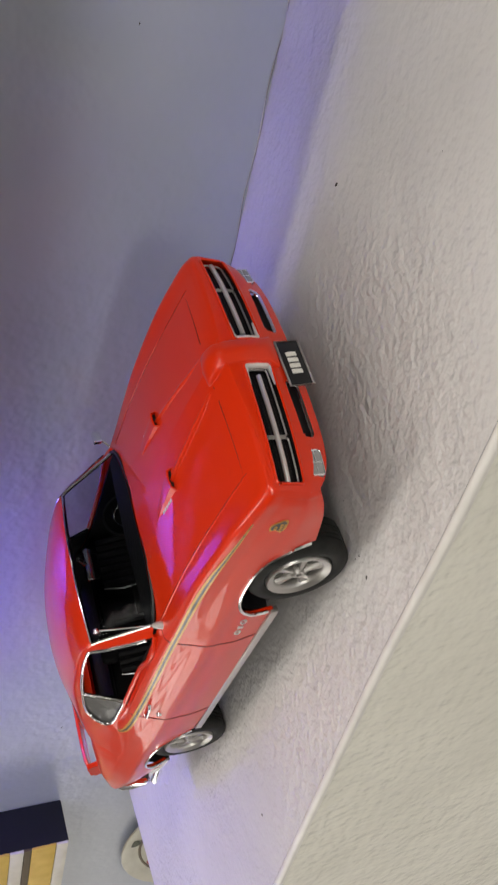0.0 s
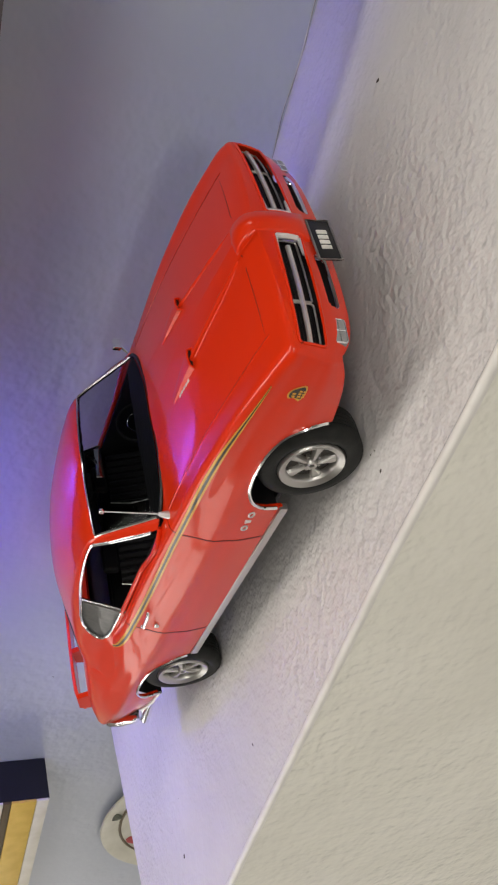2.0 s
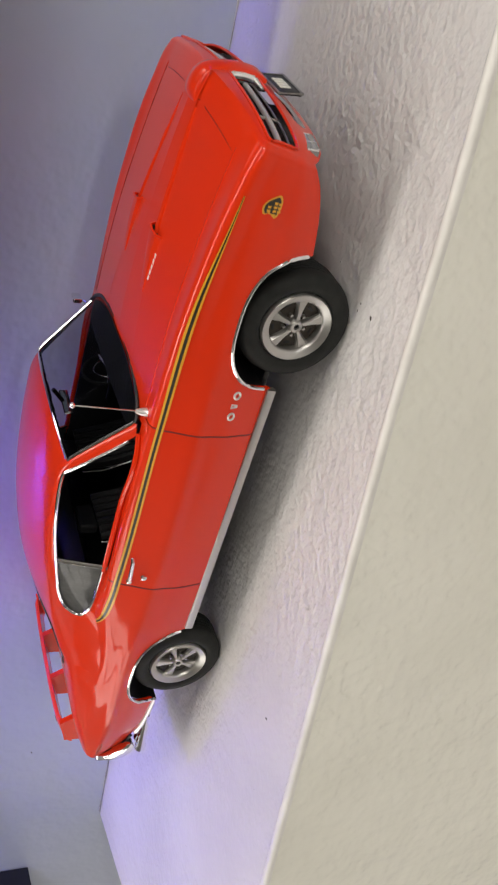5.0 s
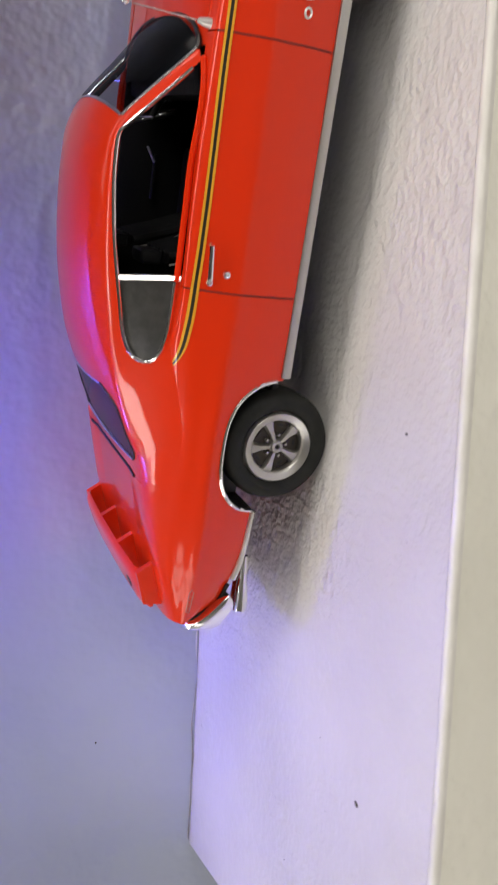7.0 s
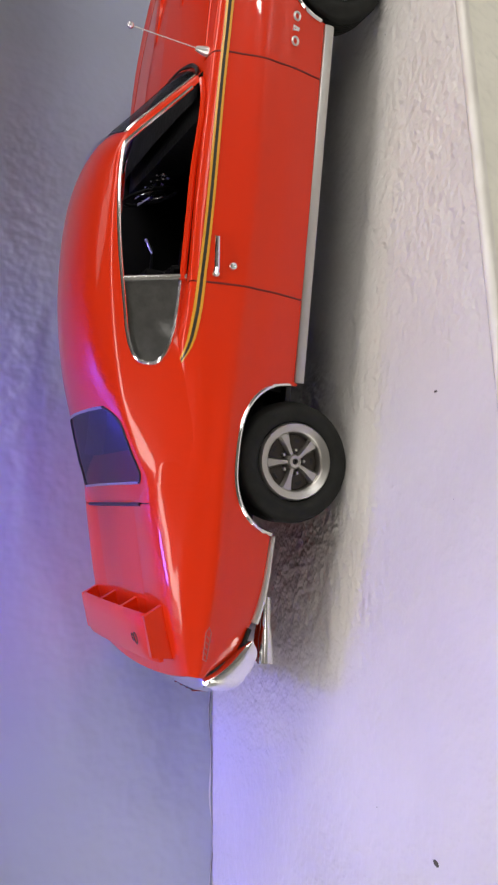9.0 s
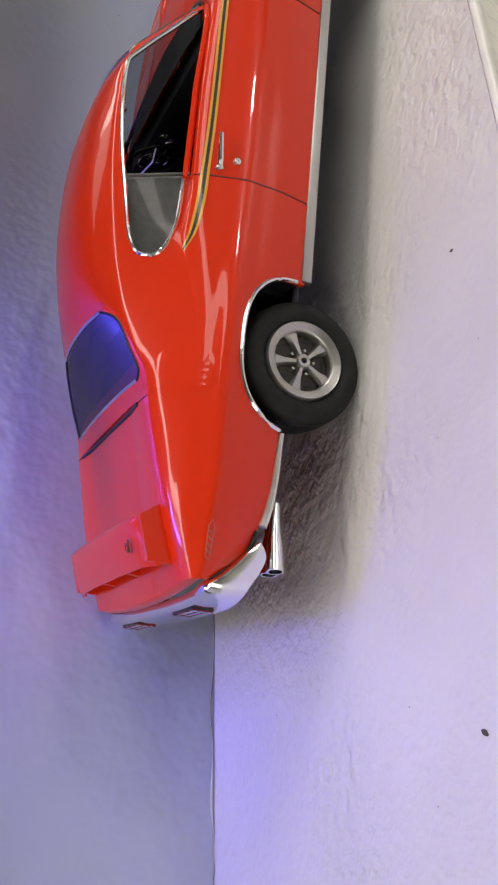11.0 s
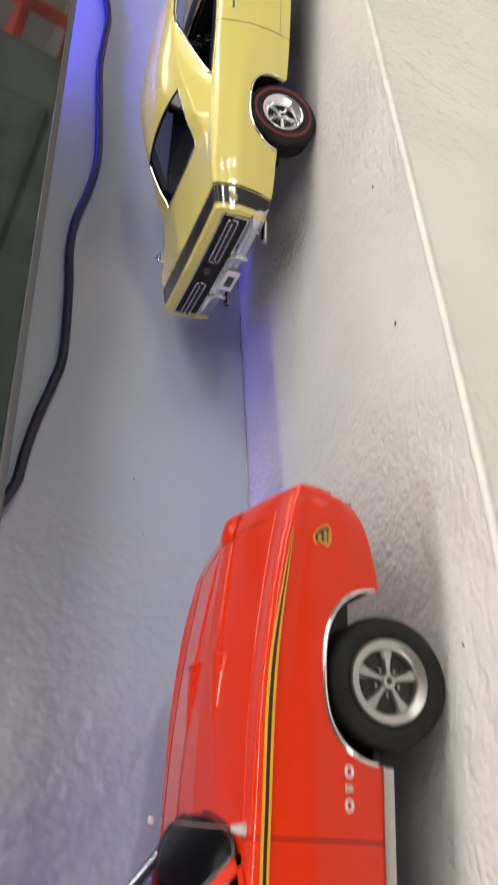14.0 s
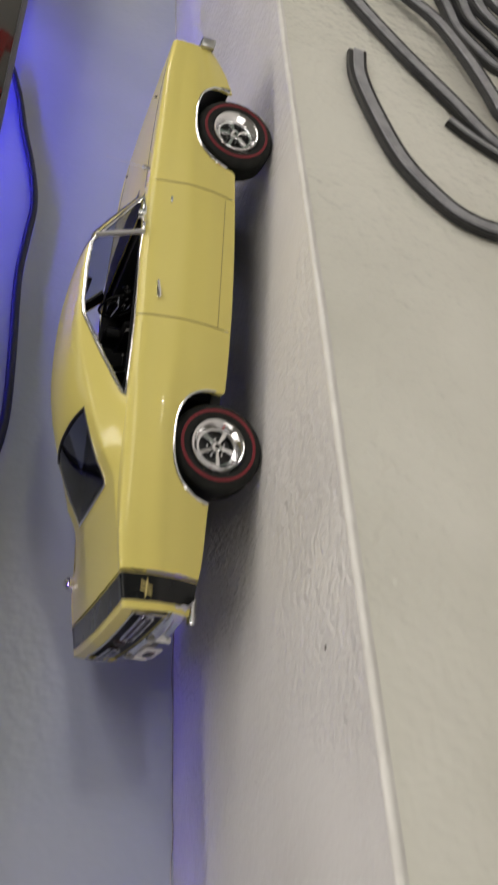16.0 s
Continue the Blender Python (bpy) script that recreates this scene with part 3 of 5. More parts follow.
def underside(root, hubs, radius, arches, front, rear):
    part("underbody", box_bm(rear + 0.010, front - 0.006, -0.027, 0.027, 0.0115, 0.021, 0.002), BLACK, root)
    part("floor_pan", box_bm(rear + 0.02, front - 0.02, -0.044, 0.044, 0.0195, 0.0215, 0.0005), BLACK, root)
    for x, (c, half, low, high) in zip(hubs, arches):
        for s in (-1, 1):
            bm = bmesh.new()
            ring = []
            for y in (0.0478, 0.030):
                ring.append([bm.verts.new((c + (half + 0.0005) * math.copysign(abs(math.cos(a)) ** 0.77, math.cos(a)), s * y, 0.0222 + (high + 0.0006 - 0.0222) * math.sin(a) ** 0.77)) for a in np.linspace(0.0, math.pi, 40)])
            for k in range(39):
                bm.faces.new((ring[0][k], ring[0][k + 1], ring[1][k + 1], ring[1][k]))
            bm.faces.new(ring[1])
            part("wheel_well", bm, BLACK, root)
        part("axle", tube_bm([(x, -0.04, radius), (x, 0.04, radius)], 0.0018), BLACK, root)


def interior(root, base, front_x, rear_x, half, rim_mat, wheel_side=1):
    """Black tub, dashboard, seats and steering wheel."""
    z0, zb = 0.0216, 0.0535
    part("cabin_floor", box_bm(rear_x, front_x, -half, half, z0, z0 + 0.001), INNER, root)
    for s in (-1, 1):
        part("door_card", box_bm(rear_x, front_x, s * half - 0.0006, s * half + 0.0006, z0, zb + 0.0026, 0.0003), INNER, root)
        part("window_crank", tube_bm([(0.006, s * (half - 0.001), 0.046), (0.006, s * (half - 0.003), 0.0465), (0.001, s * (half - 0.003), 0.0435)], 0.0005), SILVER, root)
        part("door_pull", box_bm(-0.012, 0.004, s * (half - 0.0022) - 0.001, s * (half - 0.0022) + 0.001, 0.0425, 0.0437, 0.0004), INNER, root)
    part("firewall", box_bm(front_x - 0.001, front_x, -half, half, z0, zb), INNER, root)
    part("parcel_shelf", box_bm(rear_x - 0.028, rear_x + 0.006, -half + 0.004, half - 0.004, zb + 0.0005, zb + 0.0015), INNER, root)
    part("rear_bulkhead", box_bm(rear_x, rear_x + 0.001, -half, half, z0, zb), INNER, root)
    dash = part("dashboard", box_bm(front_x - 0.014, front_x - 0.001, -half, half, 0.0435, 0.0548, 0.002), INNER, root)
    for k in range(3):
        b = lathe_bm([(0.0, 0.0), (0.0022, 0.0), (0.0024, -0.0004), (0.0026, 0.0)], 20)
        bmesh.ops.rotate(b, verts=b.verts, matrix=Matrix.Rotation(radians(-90), 3, "Z"))
        bmesh.ops.translate(b, verts=b.verts, vec=(front_x - 0.0142, wheel_side * 0.020 + (k - 1) * 0.007, 0.0495))
        part("gauge", b, CHROME, dash)
    for y in (-0.020, 0.020):
        part("front_seat", join_bm(box_bm(-0.018, 0.008, y - 0.0145, y + 0.0145, 0.024, 0.0345, 0.003, 3)), INNER, root, "black ribbed vinyl bucket seat")
        back = part("seat_back", tube_bm([(-0.0180, y, 0.033), (-0.0225, y, 0.044), (-0.0260, y, 0.0560)], [0.0125, 0.0130, 0.0105], 20, False, 0.13, (0.9, 0, 0.4)), INNER, root)
        for k in range(7):
            yy = y - 0.0105 + k * 0.0035
            part("seat_rib", tube_bm([(-0.0165, yy, 0.033), (-0.021, yy, 0.044), (-0.0245, yy, 0.0565)], [0.0019, 0.0020, 0.0016], 8), INNER, back)
        part("head_rest", box_bm(-0.028, -0.0235, y - 0.006, y + 0.006, 0.0565, 0.0635, 0.0018, 3), INNER, root)
        part("seat_trim", tube_bm([(-0.019, y - 0.0125, 0.036), (-0.0245, y - 0.0128, 0.048), (-0.027, y - 0.011, 0.056)], 0.0003), SILVER, back)
    part("rear_seat", join_bm(box_bm(-0.052, -0.036, -0.034, 0.034, 0.026, 0.037, 0.003, 3), box_bm(-0.057, -0.050, -0.034, 0.034, 0.034, 0.054, 0.002, 3)), INNER, root)
    c = Vector((front_x - 0.020, wheel_side * 0.020, 0.0515))
    ring = [c + Vector((-0.0035 * math.sin(a), 0.0098 * math.cos(a), 0.0092 * math.sin(a))) for a in np.linspace(0, math.tau, 40, endpoint=False)]
    sw = part("steering_wheel", tube_bm(ring, 0.0006, 8, True), INNER, root)
    ring = [c + Vector((-0.0018 * math.sin(a), 0.0055 * math.cos(a), 0.0052 * math.sin(a))) for a in np.linspace(0, math.tau, 30, endpoint=False)]
    part("horn_ring", tube_bm(ring, 0.00025, 6, True), CHROME, sw)
    for a in (0.2, math.pi - 0.2, -math.pi / 2):
        part("wheel_spoke", tube_bm([c, c + Vector((-0.0035 * math.sin(a), 0.0098 * math.cos(a), 0.0092 * math.sin(a)))], 0.0005, 6), CHROME, sw)
    part("steering_column", tube_bm([c, c + Vector((0.018, 0, -0.008))], 0.0012), INNER, root)
    part("gear_lever", tube_bm([(0.006, 0.0, 0.024), (0.001, 0.0, 0.040)], 0.0006), CHROME, root)
    part("console", box_bm(-0.016, front_x - 0.01, -0.0045, 0.0045, 0.0225, 0.031, 0.0012), INNER, root)


def dash_top(root, shell, tip, corner, half):
    """Black shelf under the windscreen, over the hood's rear edge."""
    bm, rows = bmesh.new(), []
    for y in np.linspace(-half + 0.001, half - 0.001, 25):
        xe = corner + (tip - corner) * (1 - (abs(y) / half) ** 2.6) - 0.0008
        rows.append([bm.verts.new((x, y, shell.top(max(x, 0.035), y).z + 0.0005 + 0.004 * max(0, 0.035 - x))) for x in np.linspace(0.0265, xe, 6)])
    for A, B in zip(rows, rows[1:]):
        for k in range(5):
            bm.faces.new((A[k], A[k + 1], B[k + 1], B[k]))
    part("dash_top", bm, INNER, root)


def dense(poly, step=0.0012, closed=True):
    out = []
    pairs = list(zip(poly, poly[1:] + poly[:1])) if closed else list(zip(poly, poly[1:]))
    for a, b in pairs:
        n = max(1, int(math.dist(a, b) / step))
        out += [tuple(a[k] + (b[k] - a[k]) * i / n for k in range(len(a))) for i in range(n)]
    return out if closed else out + [tuple(poly[-1])]


def rounded(poly, times=2):
    """Chaikin's corner cutting of a closed outline."""
    for _ in range(times):
        new_poly = []
        for a, b in zip(poly, poly[1:] + poly[:1]):
            new_poly += [tuple(0.75 * p + 0.25 * q for p, q in zip(a, b)), tuple(0.25 * p + 0.75 * q for p, q in zip(a, b))]
        poly = new_poly
    return poly


def rrect(y0, y1, z0, z1, r=0.0008):
    """A rectangle with small round corners, in width and height."""
    out = []
    for cy, cz, a0 in ((y1 - r, z0 + r, -90), (y1 - r, z1 - r, 0), (y0 + r, z1 - r, 90), (y0 + r, z0 + r, 180)):
        out += [(cy + r * math.cos(radians(a0 + k * 30)), cz + r * math.sin(radians(a0 + k * 30))) for k in range(4)]
    return out


def red_car():
    m = Matrix.Translation((0.01119, 0.04513, 0)) @ pose(0, 0, 0, 0, 0, -13.93)
    root = thing("model_car", m, "red-orange die-cast muscle coupe with gold side stripes and rear wing", "model car", "model cars on the ledge")
    T = dict(
        ys=[(0.1325, 0.0456), (0.1318, 0.0464), (0.130, 0.0470), (0.110, 0.0484), (0.06, 0.0488), (-0.06, 0.0488), (-0.11, 0.0470), (-0.130, 0.0445), (-0.1430, 0.0430)],
        zs=[(0.1325, 0.0282), (0.1285, 0.0264), (0.120, 0.0242), (0.104, 0.0214), (0.06, 0.0205), (-0.06, 0.0205), (-0.100, 0.0240), (-0.128, 0.0268), (-0.136, 0.0300), (-0.1430, 0.0385)],
        yw=[(0.1325, 0.0476), (0.1318, 0.0486), (0.130, 0.0493), (0.124, 0.0499), (0.115, 0.0502), (0.08, 0.0508), (0.03, 0.0516), (-0.03, 0.0516), (-0.08, 0.0525), (-0.12, 0.0500), (-0.1430, 0.0452)],
        zw=[(0.1325, 0.0370), (0.08, 0.0405), (-0.03, 0.0410), (-0.08, 0.0425), (-0.12, 0.0415), (-0.1430, 0.0412)],
        yc=[(0.1325, 0.0466), (0.1318, 0.0473), (0.130, 0.0478), (0.124, 0.0482), (0.115, 0.0483), (0.08, 0.0480), (0.03, 0.0472), (-0.03, 0.0468), (-0.045, 0.0473), (-0.06, 0.0477), (-0.075, 0.0474), (-0.09, 0.0468), (-0.12, 0.0445), (-0.1430, 0.0425)],
        zc=[(0.1325, 0.0446), (0.1318, 0.0455), (0.130, 0.0464), (0.118, 0.0495), (0.082, 0.0540), (0.04, 0.0548), (-0.03, 0.0550), (-0.045, 0.0541), (-0.06, 0.0524), (-0.075, 0.0512), (-0.09, 0.0514), (-0.11, 0.0508), (-0.130, 0.0478), (-0.1430, 0.0438)],
        yb=[(0.1325, 0.0372), (0.08, 0.0388), (0.035, 0.0405), (0.0, 0.0418), (-0.05, 0.0418), (-0.065, 0.0400), (-0.075, 0.0385), (-0.085, 0.0378), (-0.095, 0.0376), (-0.120, 0.0382), (-0.1430, 0.0372)],
        zb=[(0.1325, 0.0454), (0.1318, 0.0462), (0.130, 0.0471), (0.126, 0.0482), (0.115, 0.0502), (0.08, 0.0546), (0.035, 0.0562), (0.0, 0.0558), (-0.04, 0.0561), (-0.05, 0.0571), (-0.055, 0.0568), (-0.065, 0.0566), (-0.075, 0.0568), (-0.085, 0.0593), (-0.0955, 0.0585), (-0.105, 0.0564), (-0.115, 0.0540), (-0.130, 0.0496), (-0.1430, 0.0448)],
        ym=[(0.1325, 0.0052), (0.110, 0.0085), (0.091, 0.0112), (0.06, 0.0165), (0.04, 0.0195), (-0.09, 0.020), (-0.1430, 0.020)],
        zm=[(0.1325, 0.0488), (0.128, 0.0505), (0.115, 0.0528), (0.091, 0.0562), (0.06, 0.0573), (0.035, 0.0570), (0.0, 0.0560), (-0.06, 0.0572), (-0.085, 0.0582), (-0.0955, 0.0583), (-0.105, 0.0563), (-0.115, 0.0539), (-0.130, 0.0495), (-0.1430, 0.0450)],
        z0=[(0.1325, 0.0490), (0.128, 0.0508), (0.115, 0.0534), (0.085, 0.0568), (0.06, 0.0578), (0.035, 0.0574), (0.0, 0.0560), (-0.06, 0.0572), (-0.085, 0.0582), (-0.0955, 0.0584), (-0.105, 0.0564), (-0.115, 0.0541), (-0.130, 0.0497), (-0.1430, 0.0451)],
        fold=[(0.1325, 0.0007), (0.120, 0.0005), (0.092, 0.0004), (0.078, 0.0002), (0.070, 0.0001), (-0.1430, 0.0001)],
    )
    door_f, door_r = 0.0385, -0.0310
    hubs = (0.0790, -0.0790)
    sh = Shell(T, (door_f, door_r, -0.0955), ((0.0800, 0.0232, 0.0190, 0.0388), (-0.0790, 0.0222, 0.0190, 0.0388)), 0.0045, 0.003, 0.0042)
    ns, nt = sh.NS, sh.NT
    b, last = ns - 1 + nt, ns - 1 + 4 * nt
    for s in (-1, 1):
        sh.patch("front_fender", door_f + 0.0001, 0.134, 0, b, s, RED, root, lip=True)
        sh.patch("door", door_r + 0.0001, door_f - 0.0001, 0, b, s, RED, root, lip=True)
        sh.patch("quarter_panel", -0.144, door_r - 0.0001, 0, b, s, RED, root, lip=True)
        sh.patch("hood_half", 0.034, 0.134, b, last, s, RED, root)
        sh.patch("rear_cowl", -0.0954, -0.078, b, last, s, RED, root)
        sh.patch("boot_lid", -0.144, -0.0956, b, last, s, RED, root)

    # front end
    gr = rrect(0.0048, 0.0458, 0.0345, 0.0436, 0.0012)
    slot = rrect(0.0100, 0.0305, 0.0262, 0.0308, 0.0016)
    holes = [[(s * y, z) for y, z in h] for h in (gr, slot) for s in (-1, 1)]
    sh.cap("front_bumper", 1, RED, root, holes, 0.0018, chin=0.0055)

    def face(y, z, out=0.0):
        """The front face's x at that width and height."""
        u = min(1.0, abs(y) / 0.0470)
        v = min(1.0, max(0.0, (0.0450 - z) / 0.0200))
        return 0.1325 + 0.0045 * (1 - u * u) + 0.0018 * math.sin(math.pi * v) * (1 - u**6) - 0.0042 * v**1.5 + out

    for s in (-1, 1):
        g = part("grille", solid_box_along(lambda y: face(y, 0.039) - 0.0052, s * 0.0030, s * 0.0468, 0.0325, 0.0444, 0.0010), BLACK, root, "black recessed grille with a chrome frame")
        for a, z0, z1 in ((0.0060, 0.0356, 0.0426), (0.0305, 0.0354, 0.0430)):
            e = 0.0298 if a < 0.02 else 0.0449
            pts = [(face(y, z, -0.0020), s * y, z) for y, z in dense(rrect(a, e, z0, z1), 0.002)]
            part("grille_frame", tube_bm(pts, 0.00032, 6, True), SILVER, g)
        part("grille_bar", tube_bm([(face(y, 0.0390, -0.0018), s * y, 0.0390) for y in np.linspace(0.0085, 0.0447, 14)], 0.0008, 8), BRIGHT, g)
        for k in range(7):
            z = 0.0362 + k * 0.0009
            part("grille_louvre", tube_bm([(face(y, z, -0.0038), s * y, z) for y in np.linspace(0.0060, 0.0452, 8)], 0.00016, 4), BLACK, g)
        for y0, y1 in ((0.0048, 0.0458),):
            pts = [(face(y, z, 0.0003), s * y, z) for y, z in dense(rrect(y0, y1, 0.0345, 0.0436, 0.0012), 0.002)]
            part("grille_surround", tube_bm(pts, 0.0005, 6, True), RED, g)
        part("inner_trim", tube_bm([(face(y, z, -0.0003), s * y, z) for y, z in ((0.0125, 0.0431), (0.0085, 0.0432), (0.0060, 0.0431), (0.0056, 0.0425), (0.0056, 0.0390), (0.0056, 0.0356), (0.0060, 0.0350), (0.0085, 0.0349), (0.0125, 0.0350))], [0.0004, 0.0007, 0.0009, 0.0010, 0.0010, 0.0010, 0.0009, 0.0007, 0.0004], 8), BRIGHT, g)
        part("air_intake", solid_box_along(lambda y: face(y, 0.029) - 0.0045, s * 0.008, s * 0.0325, 0.0250, 0.0325), BLACK, root)
        pts = [(face(y, z, -0.0004), s * y, z) for y, z in dense(rrect(0.0100, 0.0305, 0.0262, 0.0308, 0.0016), 0.002)]
        part("intake_trim", tube_bm(pts, 0.0003, 6, True), CHROME, root)
        lamp = part("parking_lamp", solid_box_along(lambda y: face(y, 0.0288) - 0.0020, s * 0.0350, s * 0.0426, 0.0266, 0.0312, 0.0028), LENS, root, "frosted clear parking lamp")
        part("lamp_bezel", tube_bm([(face(y, 0.0288, 0.0006), s * y, z) for y, z in dense(rrect(0.0350, 0.0426, 0.0266, 0.0312), 0.0015)], 0.0003, 6, True), CHROME, lamp)
        part("lamp_rib", tube_bm([(face(y, 0.0288, 0.0007), s * y, 0.0288) for y in (0.0351, 0.0388, 0.0425)], 0.0002, 6), CHROME, lamp)
        part("lamp_rib", tube_bm([(face(0.0388, 0.0288, 0.0007), s * 0.0388, z) for z in (0.0267, 0.0288, 0.0311)], 0.0002, 6), CHROME, lamp)
    plate = part("number_plate", box_bm(-0.0004, 0.0004, -0.0088, 0.0088, -0.0037, 0.0037, 0.0003), BLACK, root, "black plate with unreadable pale bars", m=Matrix.Translation((0.1368, -0.0046, 0.0262)) @ pose(0, 0, 0, 0, -6, 0))
    part("plate_frame", tube_bm([(0.0004, y, z) for y, z in ((-0.0089, -0.0038), (0.0089, -0.0038), (0.0089, 0.0038), (-0.0089, 0.0038))], 0.0004, 6, True), SILVER, plate)
    for k in range(4):
        part("plate_bar", box_bm(0.0003, 0.0007, -0.0043 + k * 0.0023, -0.0027 + k * 0.0023, -0.0017, 0.0017, 0.0001), WHITEPRINT, plate)
    # raised centre of the bumper between the grilles
    spine = [(0.1262, 0.0506, 0.0050, 0.0004), (0.1280, 0.0520, 0.0056, 0.0010), (0.1310, 0.0520, 0.0055, 0.0016), (0.1345, 0.0508, 0.0051, 0.0018), (0.1368, 0.0484, 0.0047, 0.0018), (0.1381, 0.0440, 0.0045, 0.0018), (0.1385, 0.0390, 0.0045, 0.0018), (0.1384, 0.0345, 0.0050, 0.0014), (0.1376, 0.0315, 0.0062, 0.0006)]
    spine = catmull(spine, 5)
    bm, rows = bmesh.new(), []
    for i, (x, z, w, h) in enumerate(spine):
        d = spine[min(i + 1, len(spine) - 1)] - spine[max(i - 1, 0)]
        n = np.array([-d[1], d[0]]) / np.hypot(d[0], d[1])
        rows.append([bm.verts.new((x + n[0] * e * h, u * w, z + n[1] * e * h)) for u, e in ((-1, -1.6), (-0.99, -0.3), (-0.93, 0.05), (-0.80, 0.25), (-0.35, 0.50), (0, 0.75), (0.35, 0.50), (0.80, 0.25), (0.93, 0.05), (0.99, -0.3), (1, -1.6))])
    for A, B in zip(rows, rows[1:]):
        for k in range(10):
            bm.faces.new((A[k], A[k + 1], B[k + 1], B[k]))
    bm.faces.new(rows[0])
    part("bumper_centre", bm, RED, root, angle=50)

    # hood scoops
    for s in (-1, 1):
        y = s * 0.0125
        zt = lambda x, dy=0.0: sh.top(x, y + dy).z
        front = [(0.0900, -0.0036, -0.0003), (0.0893, -0.0030, 0.0014), (0.0888, 0.0, 0.0019), (0.0886, 0.0028, 0.0017), (0.0880, 0.0040, -0.0003)]
        back = [(0.0690, -0.0010, -0.0004), (0.0690, -0.0004, 0.0002), (0.0688, 0.0012, 0.0003), (0.0686, 0.0026, 0.0002), (0.0684, 0.0032, -0.0004)]
        V, F = [], []
        for u in np.linspace(0, 1, 9):
            for (xa, ya, ha), (xb, yb, hb) in zip(front, back):
                x, dy = xa + u * (xb - xa), s * (ya + u * (yb - ya))
                V.append((x, y + dy, zt(x, dy) + (ha + (hb - ha) * u)))
        for i in range(8):
            for k in range(4):
                F.append((5 * i + k, 5 * i + k + 1, 5 * i + k + 6, 5 * i + k + 5))
        sc = solid("hood_scoop", V, F, RED, root, angle=30)
        solid("scoop_mouth", [(v[0] - 0.0006, v[1], v[2]) for v in V[:5]], [(0, 1, 2, 3, 4)], BLACK, sc)
        part("scoop_lip", tube_bm(V[:5], 0.00045, 8), RED, sc)
        for k in range(5):
            u = 0.30 + k * 0.10
            x = 0.0880 - u * 0.0196
            part("scoop_mark", box_bm(x - 0.0007, x + 0.0007, y + s * (0.0044 - u * 0.001) - 0.0005, y + s * (0.0044 - u * 0.001) + 0.0005, zt(x, s * 0.004) - 0.0002, zt(x, s * 0.004) + 0.00015), WHITEPRINT, root)
        seam = [sh.top(x, s * (float(sh.f["yb"](x)) - 0.0002), -0.00005) for x in np.linspace(0.038, 0.1265, 40)]
        part("hood_gap", tube_bm(seam, 0.00016, 6), SEAM, root)
        part("gap_edge", tube_bm([p + Vector((0, s * 0.0004, 0.00002)) for p in seam], 0.00026, 6), RED, root)
        lead = [(face(y, 0.0450, -0.0082 - 0.0012 * (y - 0.006) / 0.031), y) for y in np.linspace(0.0062, 0.0365, 26)]
        part("bumper_seam", tube_bm([sh.top(x, s * y, 0.0) for x, y in lead], 0.00012, 6), SEAM, root)
        ridge = [sh.top(x, s * (float(sh.f["ym"](x)) + 0.0004), -0.0006) for x in np.linspace(0.070, 0.1262, 30)]
        part("hood_crease", tube_bm(ridge, [0.0004 + 0.0008 * min(1, 4 * u * (1.1 - u)) for u in np.linspace(0, 1, 30)], 8), RED, root)

    # glasshouse
    cab = Cabin(
        -0.0945, 0.0455,
        ye=[(0.0455, 0.002), (0.0445, 0.014), (0.042, 0.027), (0.038, 0.0362), (0.034, 0.0398), (0.029, 0.0386), (0.024, 0.0374), (0.019, 0.0362), (0.0125, 0.0347), (-0.01, 0.0345), (-0.035, 0.0335), (-0.055, 0.0320), (-0.070, 0.0322), (-0.082, 0.0350), (-0.0945, 0.0374)],
        ze=[(0.0455, 0.0565), (0.038, 0.0566), (0.034, 0.0570), (0.029, 0.0614), (0.024, 0.0659), (0.019, 0.0704), (0.0145, 0.0744), (0.010, 0.0768), (-0.002, 0.0778), (-0.02, 0.0770), (-0.035, 0.0752), (-0.055, 0.0712), (-0.070, 0.0674), (-0.082, 0.0630), (-0.0945, 0.0588)],
        zc=[(0.0455, 0.0570), (0.030, 0.0692), (0.0180, 0.0782), (0.005, 0.0815), (-0.012, 0.0825), (-0.040, 0.0806), (-0.058, 0.0765), (-0.0675, 0.0725), (-0.080, 0.0660), (-0.0945, 0.0590)],
        yb=[(0.0455, 0.002), (0.0445, 0.014), (0.042, 0.027), (0.038, 0.0362), (0.034, 0.0405), (0.0, 0.0420), (-0.03, 0.0424), (-0.055, 0.0436), (-0.075, 0.0454), (-0.0945, 0.0420)],
        zb=[(0.0455, 0.0558), (0.034, 0.0546), (0.0, 0.0546), (-0.05, 0.0550), (-0.075, 0.0556), (-0.0945, 0.0556)],
        shell=sh, flush=(-0.040, -0.062),
    )
    win = rounded([(0.0318, 0.0568), (0.0302, 0.0577), (0.0200, 0.0667), (0.0102, 0.0755), (0.0086, 0.0764), (0.0050, 0.0767), (-0.0057, 0.0766), (-0.020, 0.0750), (-0.032, 0.0727), (-0.0535, 0.0683), (-0.0563, 0.0618), (-0.0505, 0.0588), (-0.0398, 0.0570)], 2)
    div = lambda z: -0.0288 - 0.0025 * (z - 0.055) / 0.018

    def ws_top(y):
        return 0.0182 - 0.0050 * (abs(y) / 0.034) ** 2

    fe = hermite([0.034, 0.029, 0.024, 0.019, 0.0125], [0.0398, 0.0386, 0.0374, 0.0362, 0.0347])

    def rw_half(x):
        d = -0.0675 - x
        return 0.0285 + 0.0060 * d / 0.0220 - 0.0075 * max(0.0, 1 - d / 0.0065) ** 2 - 0.003 * max(0.0, 1 - (0.0220 - d) / 0.003) ** 2

